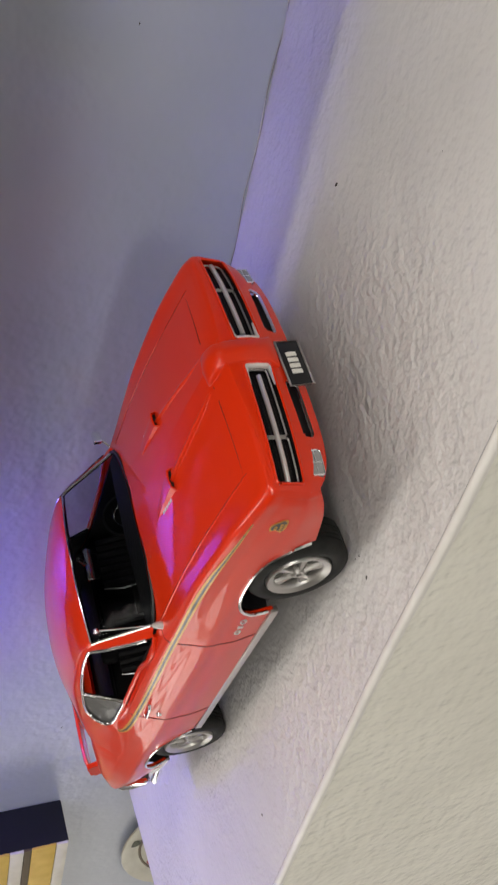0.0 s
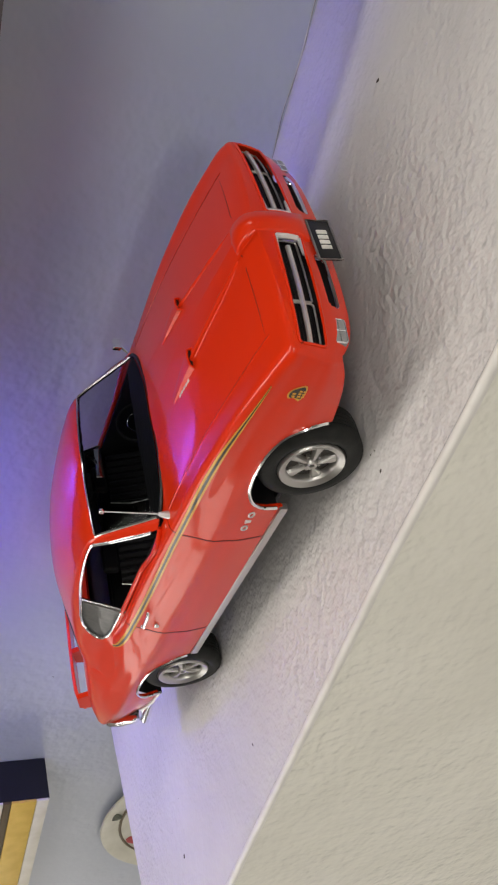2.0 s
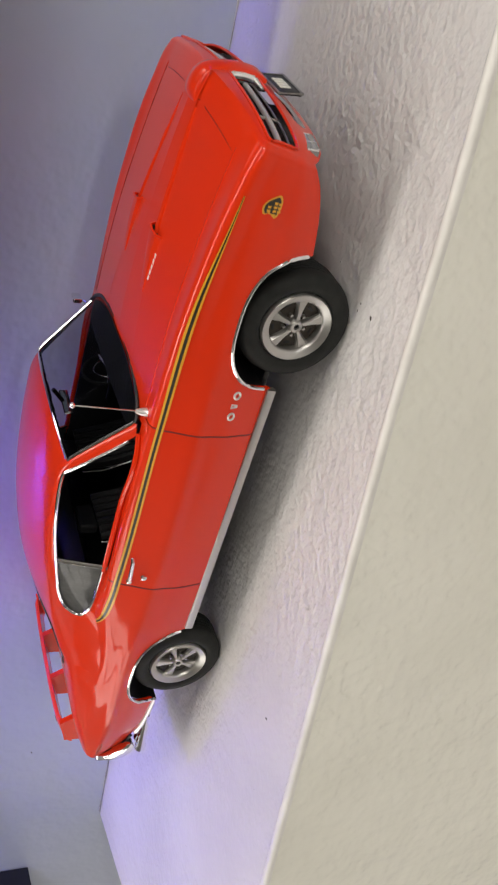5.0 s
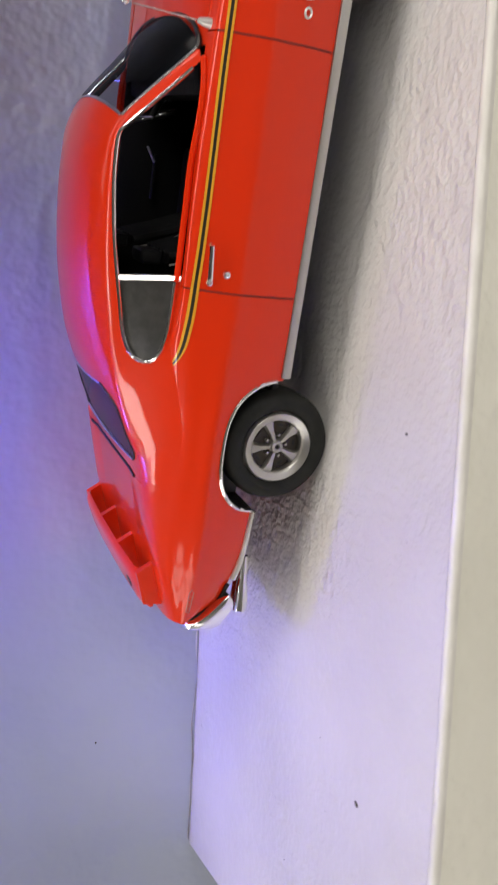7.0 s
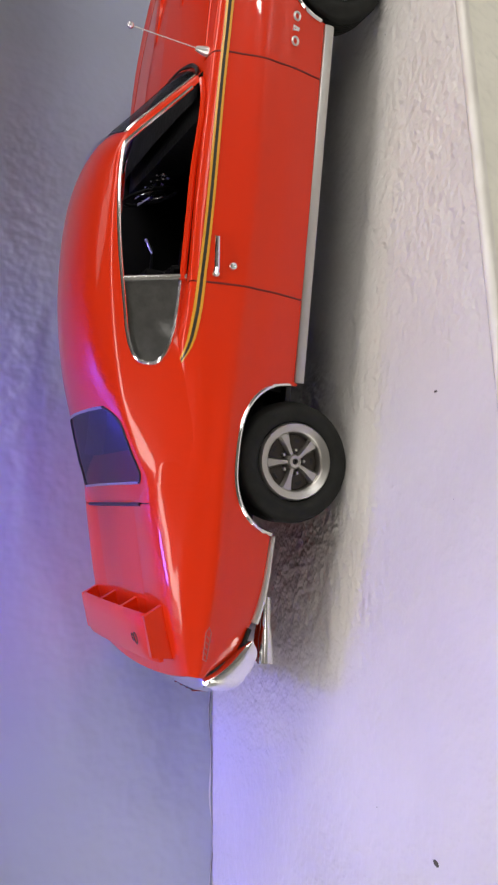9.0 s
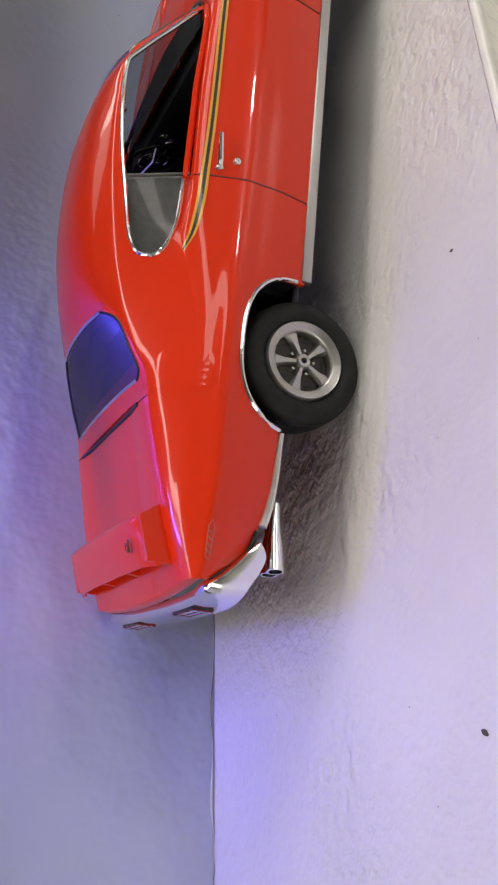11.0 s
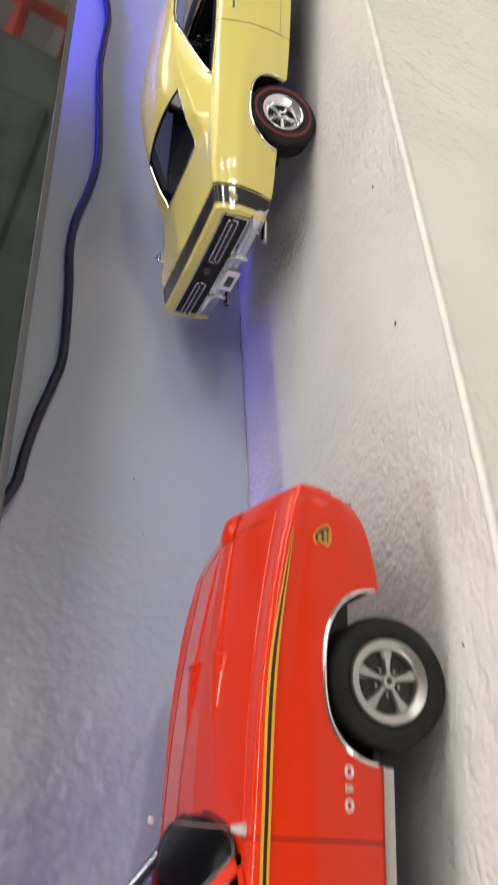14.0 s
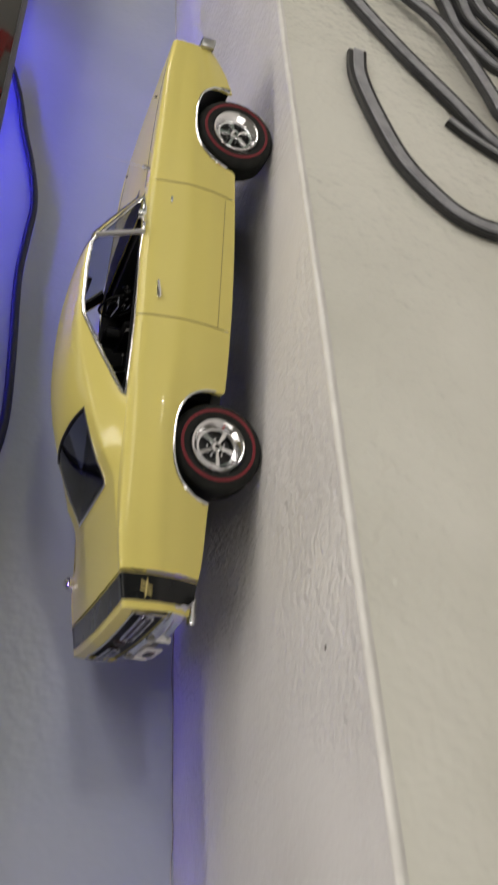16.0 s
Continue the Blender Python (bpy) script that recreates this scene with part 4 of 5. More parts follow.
    def kind(x, y, z, on_side):
        if on_side:
            if x > 0.0338:
                return None
            if inside(win, x, z):
                return "quarter" if x < div(z) else None
            return None if x > -0.0300 and z < 0.0574 else "paint"
        if x > ws_top(y) and y < (float(fe(x)) - 0.0012 if x < 0.034 else 1):
            return "screen"
        if -0.0895 < x < -0.0675 and y < rw_half(x):
            return "rear"
        return "paint"

    cells = cab.split(kind)
    cab.mesh("roof", cells["paint"], RED, root)
    cab.mesh("headliner", cells["paint"], INNER, root, push=0.0009)
    cab.mesh("windscreen", cells["screen"], GLASS, root, label="clear curved windscreen").visible_shadow = False
    cab.mesh("rear_window", cells["rear"], DARKGLASS, root, label="blue-tinted rear window").visible_shadow = False
    for s in (-1, 1):
        cab.mesh("quarter_window", cells["quarter"], GREYVINYL, root, (s,), 0.0006, "dark grey rear quarter window")
        k = min(range(len(win)), key=lambda i: abs(win[i][0] - 0.028) + abs(win[i][1] - 0.0555))
        ring = dense(win[k:] + win[:k], 0.0008)
        trim = [cab.side(x, z, 0.0002, s) for x, z in ring if not (z < 0.0588 and x > -0.0300)]
        part("window_trim", tube_bm(trim, 0.0006, 8), CHROME, root)
        part("window_sill", tube_bm([cab.side(x, 0.0567, 0.0001, s) for x in np.linspace(-0.0300, 0.0316, 24)], 0.0010, 8), RED, root)
        part("window_divider", tube_bm([cab.side(div(0.0556), 0.0556, 0.0002, s), cab.side(div(0.0730), 0.0730, -0.0002, s)], 0.0009, 8), CHROME, root)
        pil = [(x, s * (float(fe(x)) - 0.0014), cab.top(x, float(fe(x)) - 0.0014).z + 0.0002) for x in np.linspace(0.034, 0.0135, 16)]
        part("screen_trim", tube_bm(pil, 0.00055, 6), CHROME, root)
        rwl = [cab.top(x, s * rw_half(x), 0.0001) for x in np.linspace(-0.0675, -0.0895, 40)]
        part("rear_window_trim", tube_bm(rwl, 0.0004, 6), BLACK, root)
    part("screen_trim", tube_bm([cab.top(ws_top(y), y, 0.0002) for y in np.linspace(-0.033, 0.033, 25)], 0.0005, 6), CHROME, root)
    base = [cab.P[i][cab.side_rows] for i in range(len(cab.xs)) if cab.xs[i] > 0.0335]
    base = [Vector((p[0] + 0.0003, -p[1], p[2] + 0.0003)) for p in base] + [Vector((p[0] + 0.0003, p[1], p[2] + 0.0003)) for p in base[::-1]]
    part("screen_trim", tube_bm(base, 0.0007, 6), BLACK, root)
    part("rear_window_trim", tube_bm([cab.top(-0.0675, y, 0.0001) for y in np.linspace(-0.0210, 0.0210, 20)], 0.0005, 6), CHROME, root)
    part("rear_window_trim", tube_bm([cab.top(-0.0895, y, 0.0001) for y in np.linspace(-0.0315, 0.0315, 20)], 0.0005, 6), CHROME, root)

    part("boot_slot", tube_bm([sh.top(-0.0957, y, 0.0) for y in np.linspace(-0.0300, 0.0300, 24)], 0.0006, 6), BLACK, root)
    interior(root, cab, 0.036, -0.058, 0.0405, CHROME)
    dash_top(root, sh, 0.0455, 0.034, 0.0398)
    for s in (-1, 1):
        part("rear_trim", box_bm(-0.078, -0.040, s * 0.0348 - 0.0003, s * 0.0348 + 0.0003, 0.050, 0.0615), INNER, root)
    mir = part("rear_view_mirror", box_bm(0.0125, 0.0140, -0.0068, 0.0068, 0.0690, 0.0722, 0.0006), CHROME, root)
    part("mirror_stem", tube_bm([(0.0132, 0, 0.0715), (0.0185, 0, 0.0760)], 0.0008), CHROME, mir)

    # trim on the flanks
    stripe = [(-0.0560, 0.0560, 0.0567), (-0.050, 0.0534, 0.0556), (-0.042, 0.0521, 0.0549), (-0.027, 0.0515, 0.0543), (0.039, 0.0516, 0.0542), (0.082, 0.0508, 0.0535), (0.1183, 0.0474, 0.0479)]
    stripe = [(x, a + 0.09 * (b - a), b - 0.09 * (b - a)) for x, a, b in stripe]
    lo = [(x, a, a + 0.31 * (b - a)) for x, a, b in stripe]
    hi = [(x, b - 0.31 * (b - a), b) for x, a, b in stripe]
    for s in (-1, 1):
        ribbon(sh, root, "dark_stripe", DARKSTRIPE, stripe, 0.00015, (s,))
        ribbon(sh, root, "gold_stripe", GOLD, lo, 0.00022, (s,))
        ribbon(sh, root, "gold_stripe", GOLD, hi, 0.00022, (s,))
        V = lambda p, s=s: (p.x, p.y if s < 0 else -p.y, p.z)
        for cx, half in ((0.0800, 0.0232), (-0.0790, 0.0222)):
            pts = []
            for a in np.linspace(0.10, math.pi - 0.10, 50):
                x = cx + half * 0.999 * math.cos(a)
                z = sh.bottom(x)
                p = sh.P[sh.near(x)][0]
                pts.append((x, s * (p[1] + 0.0003), z))
            part("arch_trim", tube_bm(pts, 0.0006, 6), CHROME, root)
        part("rocker_trim", box_bm(-0.0560, 0.0565, min(s * 0.0472, s * 0.0500), max(s * 0.0472, s * 0.0500), 0.0184, 0.0216, 0.0006), SILVER, root, "brushed silver rocker trim")
        h = sh.side(-0.0283, 0.0497, 0.0)
        hy = h.y if s < 0 else -h.y
        pts = [(-0.0175, hy + s * 0.0002, 0.0503), (-0.0180, hy + s * 0.0016, 0.0503), (-0.0270, hy + s * 0.0018, 0.0497), (-0.0283, hy + s * 0.0006, 0.0494)]
        part("door_handle", tube_bm(pts, [0.0006, 0.0007, 0.0008, 0.0009], 8), CHROME, root)
        k = lathe_bm([(0.0, -0.0007), (0.0004, -0.0009), (0.0010, -0.0008), (0.0012, 0.0)], 18)
        p = sh.side(-0.0257, 0.0448)
        ob = part("door_lock", k, CHROME, root)
        ob.matrix_basis = Matrix.Translation(V(p)) @ pose(0, 0, 0, 0, 0, 0 if s < 0 else 180)
        part("door_button", lathe_bm([(0.0, -0.0010), (0.0009, -0.0008), (0.0011, 0.0)], 16), CHROME, root, m=Matrix.Translation((-0.0285, hy + s * 0.0004, 0.0494)) @ pose(0, 0, 0, 0, 0, 0 if s < 0 else 180))
        for kx, x in enumerate((0.0468, 0.0508, 0.0548)):
            ring = [V(sh.side(x + 0.0013 * math.cos(t), 0.0319 + 0.0010 * math.sin(t), 0.0003)) for t in np.linspace(0, math.tau, 14, endpoint=False)]
            if kx == 1:
                ring = [V(sh.side(x + 0.0006 * dx, 0.0319 + 0.0009 * dz, 0.0003)) for dx, dz in ((-1, 1), (1, 1), (0.4, -1), (-0.4, -1))]
            part("fender_badge", tube_bm(ring, 0.00036, 6, True), BRIGHT, root, "small silver-white fender emblem")
        # round-cornered decal in gold and black
        poly = rounded([(0.1130, 0.0372), (0.1180, 0.0362), (0.1205, 0.0372), (0.1195, 0.0392), (0.1180, 0.0412), (0.1160, 0.0420), (0.1140, 0.0412), (0.1150, 0.0396)], 1)
        for name, mat, k, out in (("decal_edge", GOLD, 1.0, 0.0002), ("decal_fill", DARKSTRIPE, 0.82, 0.0003)):
            cx, cz = 0.1168, 0.0391
            vs = [V(sh.side(cx + (x - cx) * k, cz + (z - cz) * k, out)) for x, z in poly]
            solid(name, vs, [tuple(range(len(vs)))], mat, root, "gold and black fender decal")
        for rz, x0, x1 in ((0.0400, 0.1152, 0.1178), (0.0383, 0.1142, 0.1195), (0.0370, 0.1152, 0.1195)):
            for k in range(int((x1 - x0) / 0.0011)):
                xa = x0 + k * 0.0011
                vs = [V(sh.side(x, z, 0.0004)) for x, z in ((xa, rz - 0.0005), (xa + 0.0007, rz - 0.0005), (xa + 0.0007, rz + 0.0005), (xa, rz + 0.0005))]
                solid("decal_mark", vs, [(0, 1, 2, 3)], GOLD, root)
        arrow = [(-0.1382, 0.0399), (-0.1376, 0.0411), (-0.1300, 0.0415), (-0.1284, 0.0408), (-0.1300, 0.0399)]
        mk = part("side_marker", tube_bm([V(sh.side(x, z, 0.0001)) for x, z in dense(arrow, 0.001)], 0.00016, 6, True), DULLRED, root, "faint arrow-shaped rear side marker")
        for x in (-0.1365, -0.1350, -0.1334, -0.1318):
            part("marker_ridge", tube_bm([V(sh.side(x, 0.0402, 0.0001)), V(sh.side(x + 0.0008, 0.0411, 0.0001))], 0.00014, 6), DULLRED, mk)
        for gx in (door_f, door_r):
            part("door_gap", tube_bm([V(sh.side(gx, z, -0.00012)) for z in np.linspace(0.0218, 0.0548, 26)], 0.00036, 6), SEAM, root)
        part("sill_trim", tube_bm([(x, s * (sh.P[sh.near(x)][0][1] - 0.0002), sh.bottom(x) - 0.0010) for x in np.linspace(-0.1015, -0.127, 12)], [0.0007 + 0.0007 * u for u in np.linspace(0, 1, 12)], 8), BRIGHT, root, "bright lower trim behind the wheel")
        for py, pz, deg in ((0.0452, 0.0212, 80), (0.0402, 0.0206, 84)):
            part("tail_pipe", lathe_bm([(0.0014, 0.016), (0.0015, 0.008), (0.0020, 0.005), (0.0024, -0.0030), (0.0018, -0.0030), (0.0016, 0.002), (0.0, 0.003)], 20), CHROME, root, m=Matrix.Translation((-0.1355, s * py, pz)) @ pose(0, 0, 0, 0, 0, -deg if s < 0 else deg - 180))
    ant = part("antenna", tube_bm([(0.0403, -0.0418, 0.0558), (0.0404, -0.0417, 0.0578), (0.0405, -0.0416, 0.0596)], [0.0016, 0.0013, 0.0007], 10), BRIGHT, root)
    part("antenna_rod", tube_bm([(0.0405, -0.0416, 0.0585), (0.0414, -0.0413, 0.0795)], 0.00022, 6), CHROME, ant)
    bm = bmesh.new()
    bmesh.ops.create_uvsphere(bm, u_segments=12, v_segments=8, radius=0.0010, matrix=Matrix.Translation((0.0414, -0.0413, 0.0799)))
    part("antenna_tip", bm, CHROME, ant)
    mirror = part("door_mirror", join_bm(tube_bm([(0.0270, 0.0470, 0.0555), (0.0275, 0.0505, 0.0590)], 0.0006)), CHROME, root)
    part("mirror_head", box_bm(0.0265, 0.0285, 0.0485, 0.0540, 0.0585, 0.0622, 0.0007, 3), CHROME, mirror)

    # rear end
    sh.cap("rear_panel", -1, RED, root)
    path = [(-0.1472, 0.0, 0.0335, 0.0112), (-0.1472, 0.020, 0.0335, 0.0112), (-0.1468, 0.034, 0.0337, 0.0114), (-0.1458, 0.0415, 0.0342, 0.0116), (-0.1436, 0.0452, 0.0334, 0.0108), (-0.1395, 0.0462, 0.0300, 0.0084), (-0.1355, 0.0466, 0.0276, 0.0060), (-0.1320, 0.0464, 0.0268, 0.0010)]
    path = catmull(path, 6)
    full = [(x, -y, z, h) for x, y, z, h in path[::-1]] + [tuple(p) for p in path[1:]]
    bm, rows = bmesh.new(), []
    for i, (x, y, z, h) in enumerate(full):
        n0, n1 = full[max(i - 1, 0)], full[min(i + 1, len(full) - 1)]
        d = Vector((n1[0] - n0[0], n1[1] - n0[1], 0)).normalized()
        out = Vector((-d.y, d.x, 0))
        rows.append([bm.verts.new(Vector((x, y, z + v * h)) + out * o) for o, v in ((-0.0022, 0.49), (0.0003, 0.50), (0.0010, 0.46), (0.0014, 0.20), (0.0014, 0.0), (0.0014, -0.20), (0.0010, -0.45), (0.0, -0.50), (-0.0022, -0.48))])
    for A, B in zip(rows, rows[1:]):
        for k in range(len(A)):
            bm.faces.new((A[k], A[(k + 1) % len(A)], B[(k + 1) % len(A)], B[k]))
    bm.faces.new(rows[0])
    bm.faces.new(rows[-1])
    part("rear_bumper", bm, CHROME, root, "chrome rear bumper", angle=50)
    for s in (-1, 1):
        gap = [(x - 0.0002, s * (sh.P[sh.near(x)][0][1] + 0.0006), sh.bottom(x) + 0.0001) for x in np.linspace(-0.1285, -0.1428, 16)]
        part("bumper_gap", tube_bm(gap, 0.0007, 6), BLACK, root)
    for s in (-1, 1):
        tl = part("tail_lamp", box_bm(-0.1488, -0.1460, min(s * 0.016, s * 0.032), max(s * 0.016, s * 0.032), 0.0316, 0.0380, 0.0005), BLACK, root, "dark tail lamp with chrome bars")
        for k in range(3):
            part("lamp_bar", box_bm(-0.1493, -0.1487, min(s * 0.0165, s * 0.0315), max(s * 0.0165, s * 0.0315), 0.0325 + k * 0.0019, 0.0333 + k * 0.0019, 0.0002), CHROME, tl)
        for y in (0.0165, 0.0215, 0.0265, 0.0312):
            part("lamp_lens", box_bm(-0.1491, -0.1487, s * y - 0.0006, s * y + 0.0006, 0.0319, 0.0377, 0.0001), DARKRED, tl)
    # wing
    bm = bmesh.new()
    rows = []
    for y in np.linspace(-0.0375, 0.0375, 31):
        u = abs(y) / 0.0375
        drop = 0.0012 * u**3 + 0.0016 * max(0.0, u - 0.9) / 0.1
        sec = [(-0.1268, 0.0570), (-0.1274, 0.0578), (-0.1290, 0.0581), (-0.1312, 0.0575), (-0.1382, 0.0546), (-0.1402, 0.0532), (-0.1398, 0.0522), (-0.1300, 0.0562)]
        rows.append([bm.verts.new((x, y, z - drop)) for x, z in sec])
    for A, B in zip(rows, rows[1:]):
        for k in range(8):
            bm.faces.new((A[k], A[(k + 1) % 8], B[(k + 1) % 8], B[k]))
    bm.faces.new(rows[0])
    bm.faces.new(rows[-1])
    wing = part("rear_wing", bm, RED, root, "red rear deck wing", angle=50)
    for y in (-0.0362, -0.0120, 0.0120, 0.0362):
        w = 0.0012
        V = []
        for x, z in ((-0.1276, 0.0566 if abs(y) > 0.02 else 0.0570), (-0.1390, 0.0530), (-0.1392, 0.0440), (-0.1222, 0.0490)):
            V += [(x, y - w, z), (x, y + w, z)]
        solid("wing_post", V, [(0, 2, 4, 6), (1, 7, 5, 3), (0, 1, 3, 2), (2, 3, 5, 4), (4, 5, 7, 6), (6, 7, 1, 0)], RED, wing, angle=30)
    for y, r in ((-0.0290, 0.0014), (-0.0262, 0.0009)):
        oval = [(-0.1346 + 1.2 * r * math.cos(t), y + r * math.sin(t), 0.0558 + 0.41 * 1.2 * r * math.cos(t)) for t in np.linspace(0, math.tau, 16, endpoint=False)]
        part("wing_decal", tube_bm(oval, 0.00014, 6, True), DARKSTRIPE, wing)

    for x in hubs:
        for s in (-1, 1):
            wheel(root, (x, s * 0.0412, 0.0182), 0.0182, s, TYRE, SILVER, False, 0.0115, 56 if x > 0 else 101)
    underside(root, hubs, 0.0182, sh.arches, 0.100, -0.100)
    return root


def solid_box_along(fx, y0, y1, z0, z1, deep=0.0012):
    """A shallow slab whose front follows fx(y)."""
    bm = bmesh.new()
    rows = []
    for y in np.linspace(min(y0, y1), max(y0, y1), 16):
        x = fx(y)
        rows.append([bm.verts.new(v) for v in ((x, y, z0), (x + deep, y, z0), (x + deep, y, z1), (x, y, z1))])
    for A, B in zip(rows, rows[1:]):
        for k in range(4):
            bm.faces.new((A[k], A[(k + 1) % 4], B[(k + 1) % 4], B[k]))
    bm.faces.new(rows[0])
    bm.faces.new(rows[-1])
    return bm


red_car()

DULLGOLD = material("dark_yellow_seam_and_shade", (0.44, 0.35, 0.10), 0.6)
SMOKE = material("smoked_lens", (0.03, 0.008, 0.008), 0.2, 0, 0.3)
CREAM = material("pale_pinstripe", (0.62, 0.52, 0.20), 0.4)


def yellow_car():
    m = Matrix.Translation((0.4717, 0.0313, 0)) @ pose(0, 0, 0, 0, 0, -14.1)
    root = thing("model_car", m, "pale yellow die-cast muscle coupe with black tail band and red-line tyres", "model car", "model cars on the ledge")
    T = dict(
        ys=[(0.127, 0.0440), (0.100, 0.0460), (0.05, 0.0470), (-0.05, 0.0470), (-0.11, 0.0465), (-0.146, 0.0455)],
        zs=[(0.127, 0.0310), (0.118, 0.0260), (0.102, 0.0205), (0.055, 0.0175), (-0.055, 0.0165), (-0.105, 0.0205), (-0.132, 0.0222), (-0.146, 0.0250)],
        yw=[(0.127, 0.0460), (0.11, 0.0490), (0.07, 0.0508), (0.02, 0.0498), (-0.03, 0.0500), (-0.075, 0.0522), (-0.12, 0.0512), (-0.146, 0.0492)],
        zw=[(0.127, 0.0390), (0.07, 0.0395), (0.02, 0.0370), (-0.03, 0.0370), (-0.075, 0.0410), (-0.146, 0.0380)],
        yc=[(0.127, 0.0452), (0.11, 0.0472), (0.07, 0.0482), (0.02, 0.0466), (-0.03, 0.0470), (-0.075, 0.0492), (-0.12, 0.0485), (-0.146, 0.0470)],
        zc=[(0.127, 0.0500), (0.11, 0.0522), (0.07, 0.0535), (0.02, 0.0535), (-0.03, 0.0532), (-0.055, 0.0534), (-0.075, 0.0530), (-0.10, 0.0526), (-0.12, 0.0524), (-0.146, 0.0486)],
        yb=[(0.127, 0.0380), (0.035, 0.0410), (-0.03, 0.0418), (-0.075, 0.0440), (-0.12, 0.0425), (-0.146, 0.0405)],
        zb=[(0.127, 0.0506), (0.10, 0.0532), (0.035, 0.0560), (-0.03, 0.0550), (-0.075, 0.0553), (-0.12, 0.0529), (-0.146, 0.0490)],
        ym=[(0.127, 0.018), (-0.146, 0.020)],
        zm=[(0.127, 0.0506), (0.10, 0.0536), (0.035, 0.0566), (0.0, 0.0550), (-0.09, 0.0552), (-0.12, 0.0530), (-0.146, 0.0492)],
        z0=[(0.127, 0.0506), (0.10, 0.0538), (0.035, 0.0568), (0.0, 0.0550), (-0.09, 0.0552), (-0.12, 0.0530), (-0.146, 0.0492)],
    )
    door_f, door_r = 0.0400, -0.0275
    hubs = (0.0790, -0.0790)
    sh = Shell(T, (door_f, door_r, -0.1335, -0.1435), ((0.0795, 0.0235, 0.0180, 0.0382), (-0.0800, 0.0235, 0.0170, 0.0368)), 0.003, 0.002)
    ns, nt = sh.NS, sh.NT
    b, last = ns - 1 + nt, ns - 1 + 3 * nt
    for s in (-1, 1):
        sh.patch("front_fender", door_f + 0.0001, 0.128, 0, b, s, YELLOW, root, lip=True)
        sh.patch("door", door_r + 0.0001, door_f - 0.0001, 0, b, s, YELLOW, root, lip=True)
        sh.patch("quarter_panel", -0.1333, door_r - 0.0001, 0, b, s, YELLOW, root, lip=True)
        sh.patch("tail_band", -0.1437, -0.1333, 0, last, s, BLACKPAINT, root, "glossy black band round the tail", lip=True)
        sh.patch("tail_edge", -0.147, -0.1433, 0, last, s, YELLOW, root, lip=True)
        sh.patch("hood_half", 0.034, 0.128, b, last, s, YELLOW, root)
        sh.patch("boot_lid", -0.1333, -0.118, b, last, s, YELLOW, root)
        gap = [(x, s * (float(sh.f["yb"](x)) + 0.0003), float(sh.f["zb"](x)) - 0.0001) for x in np.linspace(0.040, 0.120, 20)]
        part("hood_gap", tube_bm(gap, 0.0003, 6), BLACK, root)
    sh.cap("nose_panel", 1, YELLOW, root)
    front = part("front_bumper", solid_box_along(lambda y: 0.129 + 0.003 * (1 - (y / 0.047) ** 2), -0.0475, 0.0475, 0.0310, 0.0375, 0.003), CHROME, root, "chrome front bumper")
    for s in (-1, 1):
        part("bumper_end", box_bm(0.1262, 0.1320, min(s * 0.0455, s * 0.0478), max(s * 0.0455, s * 0.0478), 0.0312, 0.0375, 0.001), SILVER, front)
        part("front_grille", solid_box_along(lambda y: 0.1292, s * 0.004, s * 0.042, 0.0395, 0.0485, 0.0015), BLACK, root)

    rp = rrect(-0.0450, 0.0450, 0.0325, 0.0447, 0.001)
    sh.cap("rear_panel", -1, YELLOW, root, [rp], 0.0004)
    rx = lambda y: -0.1480 + 0.0020 * (abs(y) / 0.047) ** 2
    tail = part("tail_panel", solid_box_along(lambda y: rx(y) + 0.0012, -0.0450, 0.0450, 0.0318, 0.0452), BLACK, root, "black recessed tail panel")
    part("panel_trim", tube_bm([(rx(y) - 0.0006, y, z) for y, z in dense(rp, 0.003)], 0.0004, 6, True), CHROME, tail)
    for s in (-1, 1):
        lamp = part("tail_lamp", solid_box_along(lambda y: rx(y) - 0.0008, s * 0.010, s * 0.0425, 0.0374, 0.0406, 0.0012), SMOKE, root, "long dark tail lamp in a chrome rim")
        part("lamp_rim", tube_bm([(rx(y) - 0.0010, s * y, z) for y, z in dense(rrect(0.0095, 0.0430, 0.0366, 0.0413, 0.0018), 0.002)], 0.00036, 8, True), CHROME, lamp)
        part("lamp_bar", tube_bm([(rx(y) - 0.0012, s * y, 0.0392) for y in np.linspace(0.012, 0.041, 8)], 0.0003, 6), CHROME, lamp)
        part("tail_pipe", lathe_bm([(0.0014, 0.010), (0.0016, 0.0), (0.0018, -0.0012), (0.0014, -0.0012), (0.0012, 0.002), (0.0, 0.003)], 16), CHROME, root, m=Matrix.Translation((-0.1440, s * 0.0300, 0.0195)) @ pose(0, 0, 0, 0, 0, -90))
        part("bumper_guard", box_bm(-0.1504, -0.1480, s * 0.0180 - 0.0012, s * 0.0180 + 0.0012, 0.0235, 0.0330, 0.0007), CHROME, root)
    part("tail_emblem", lathe_bm([(0.0, -0.0012), (0.0018, -0.001), (0.0026, 0.0)], 20), SMOKE, root, m=Matrix.Translation((-0.1478, 0, 0.0392)) @ pose(0, 0, 0, 0, 0, -90))
    bm = bmesh.new()
    prof = [(0.003, 0.0318), (-0.0008, 0.0320), (-0.0020, 0.0310), (-0.0022, 0.0296), (-0.0014, 0.0283), (-0.0016, 0.0262), (0.001, 0.0240), (0.004, 0.0240)]
    rows = []
    for u in np.linspace(-1, 1, 31):
        x = -0.1475 + 0.006 * abs(u) ** 6
        rows.append([bm.verts.new((x + dx, 0.0488 * u, z)) for dx, z in prof])
    for A, B in zip(rows, rows[1:]):
        for k in range(len(prof) - 1):
            bm.faces.new((A[k], A[k + 1], B[k + 1], B[k]))
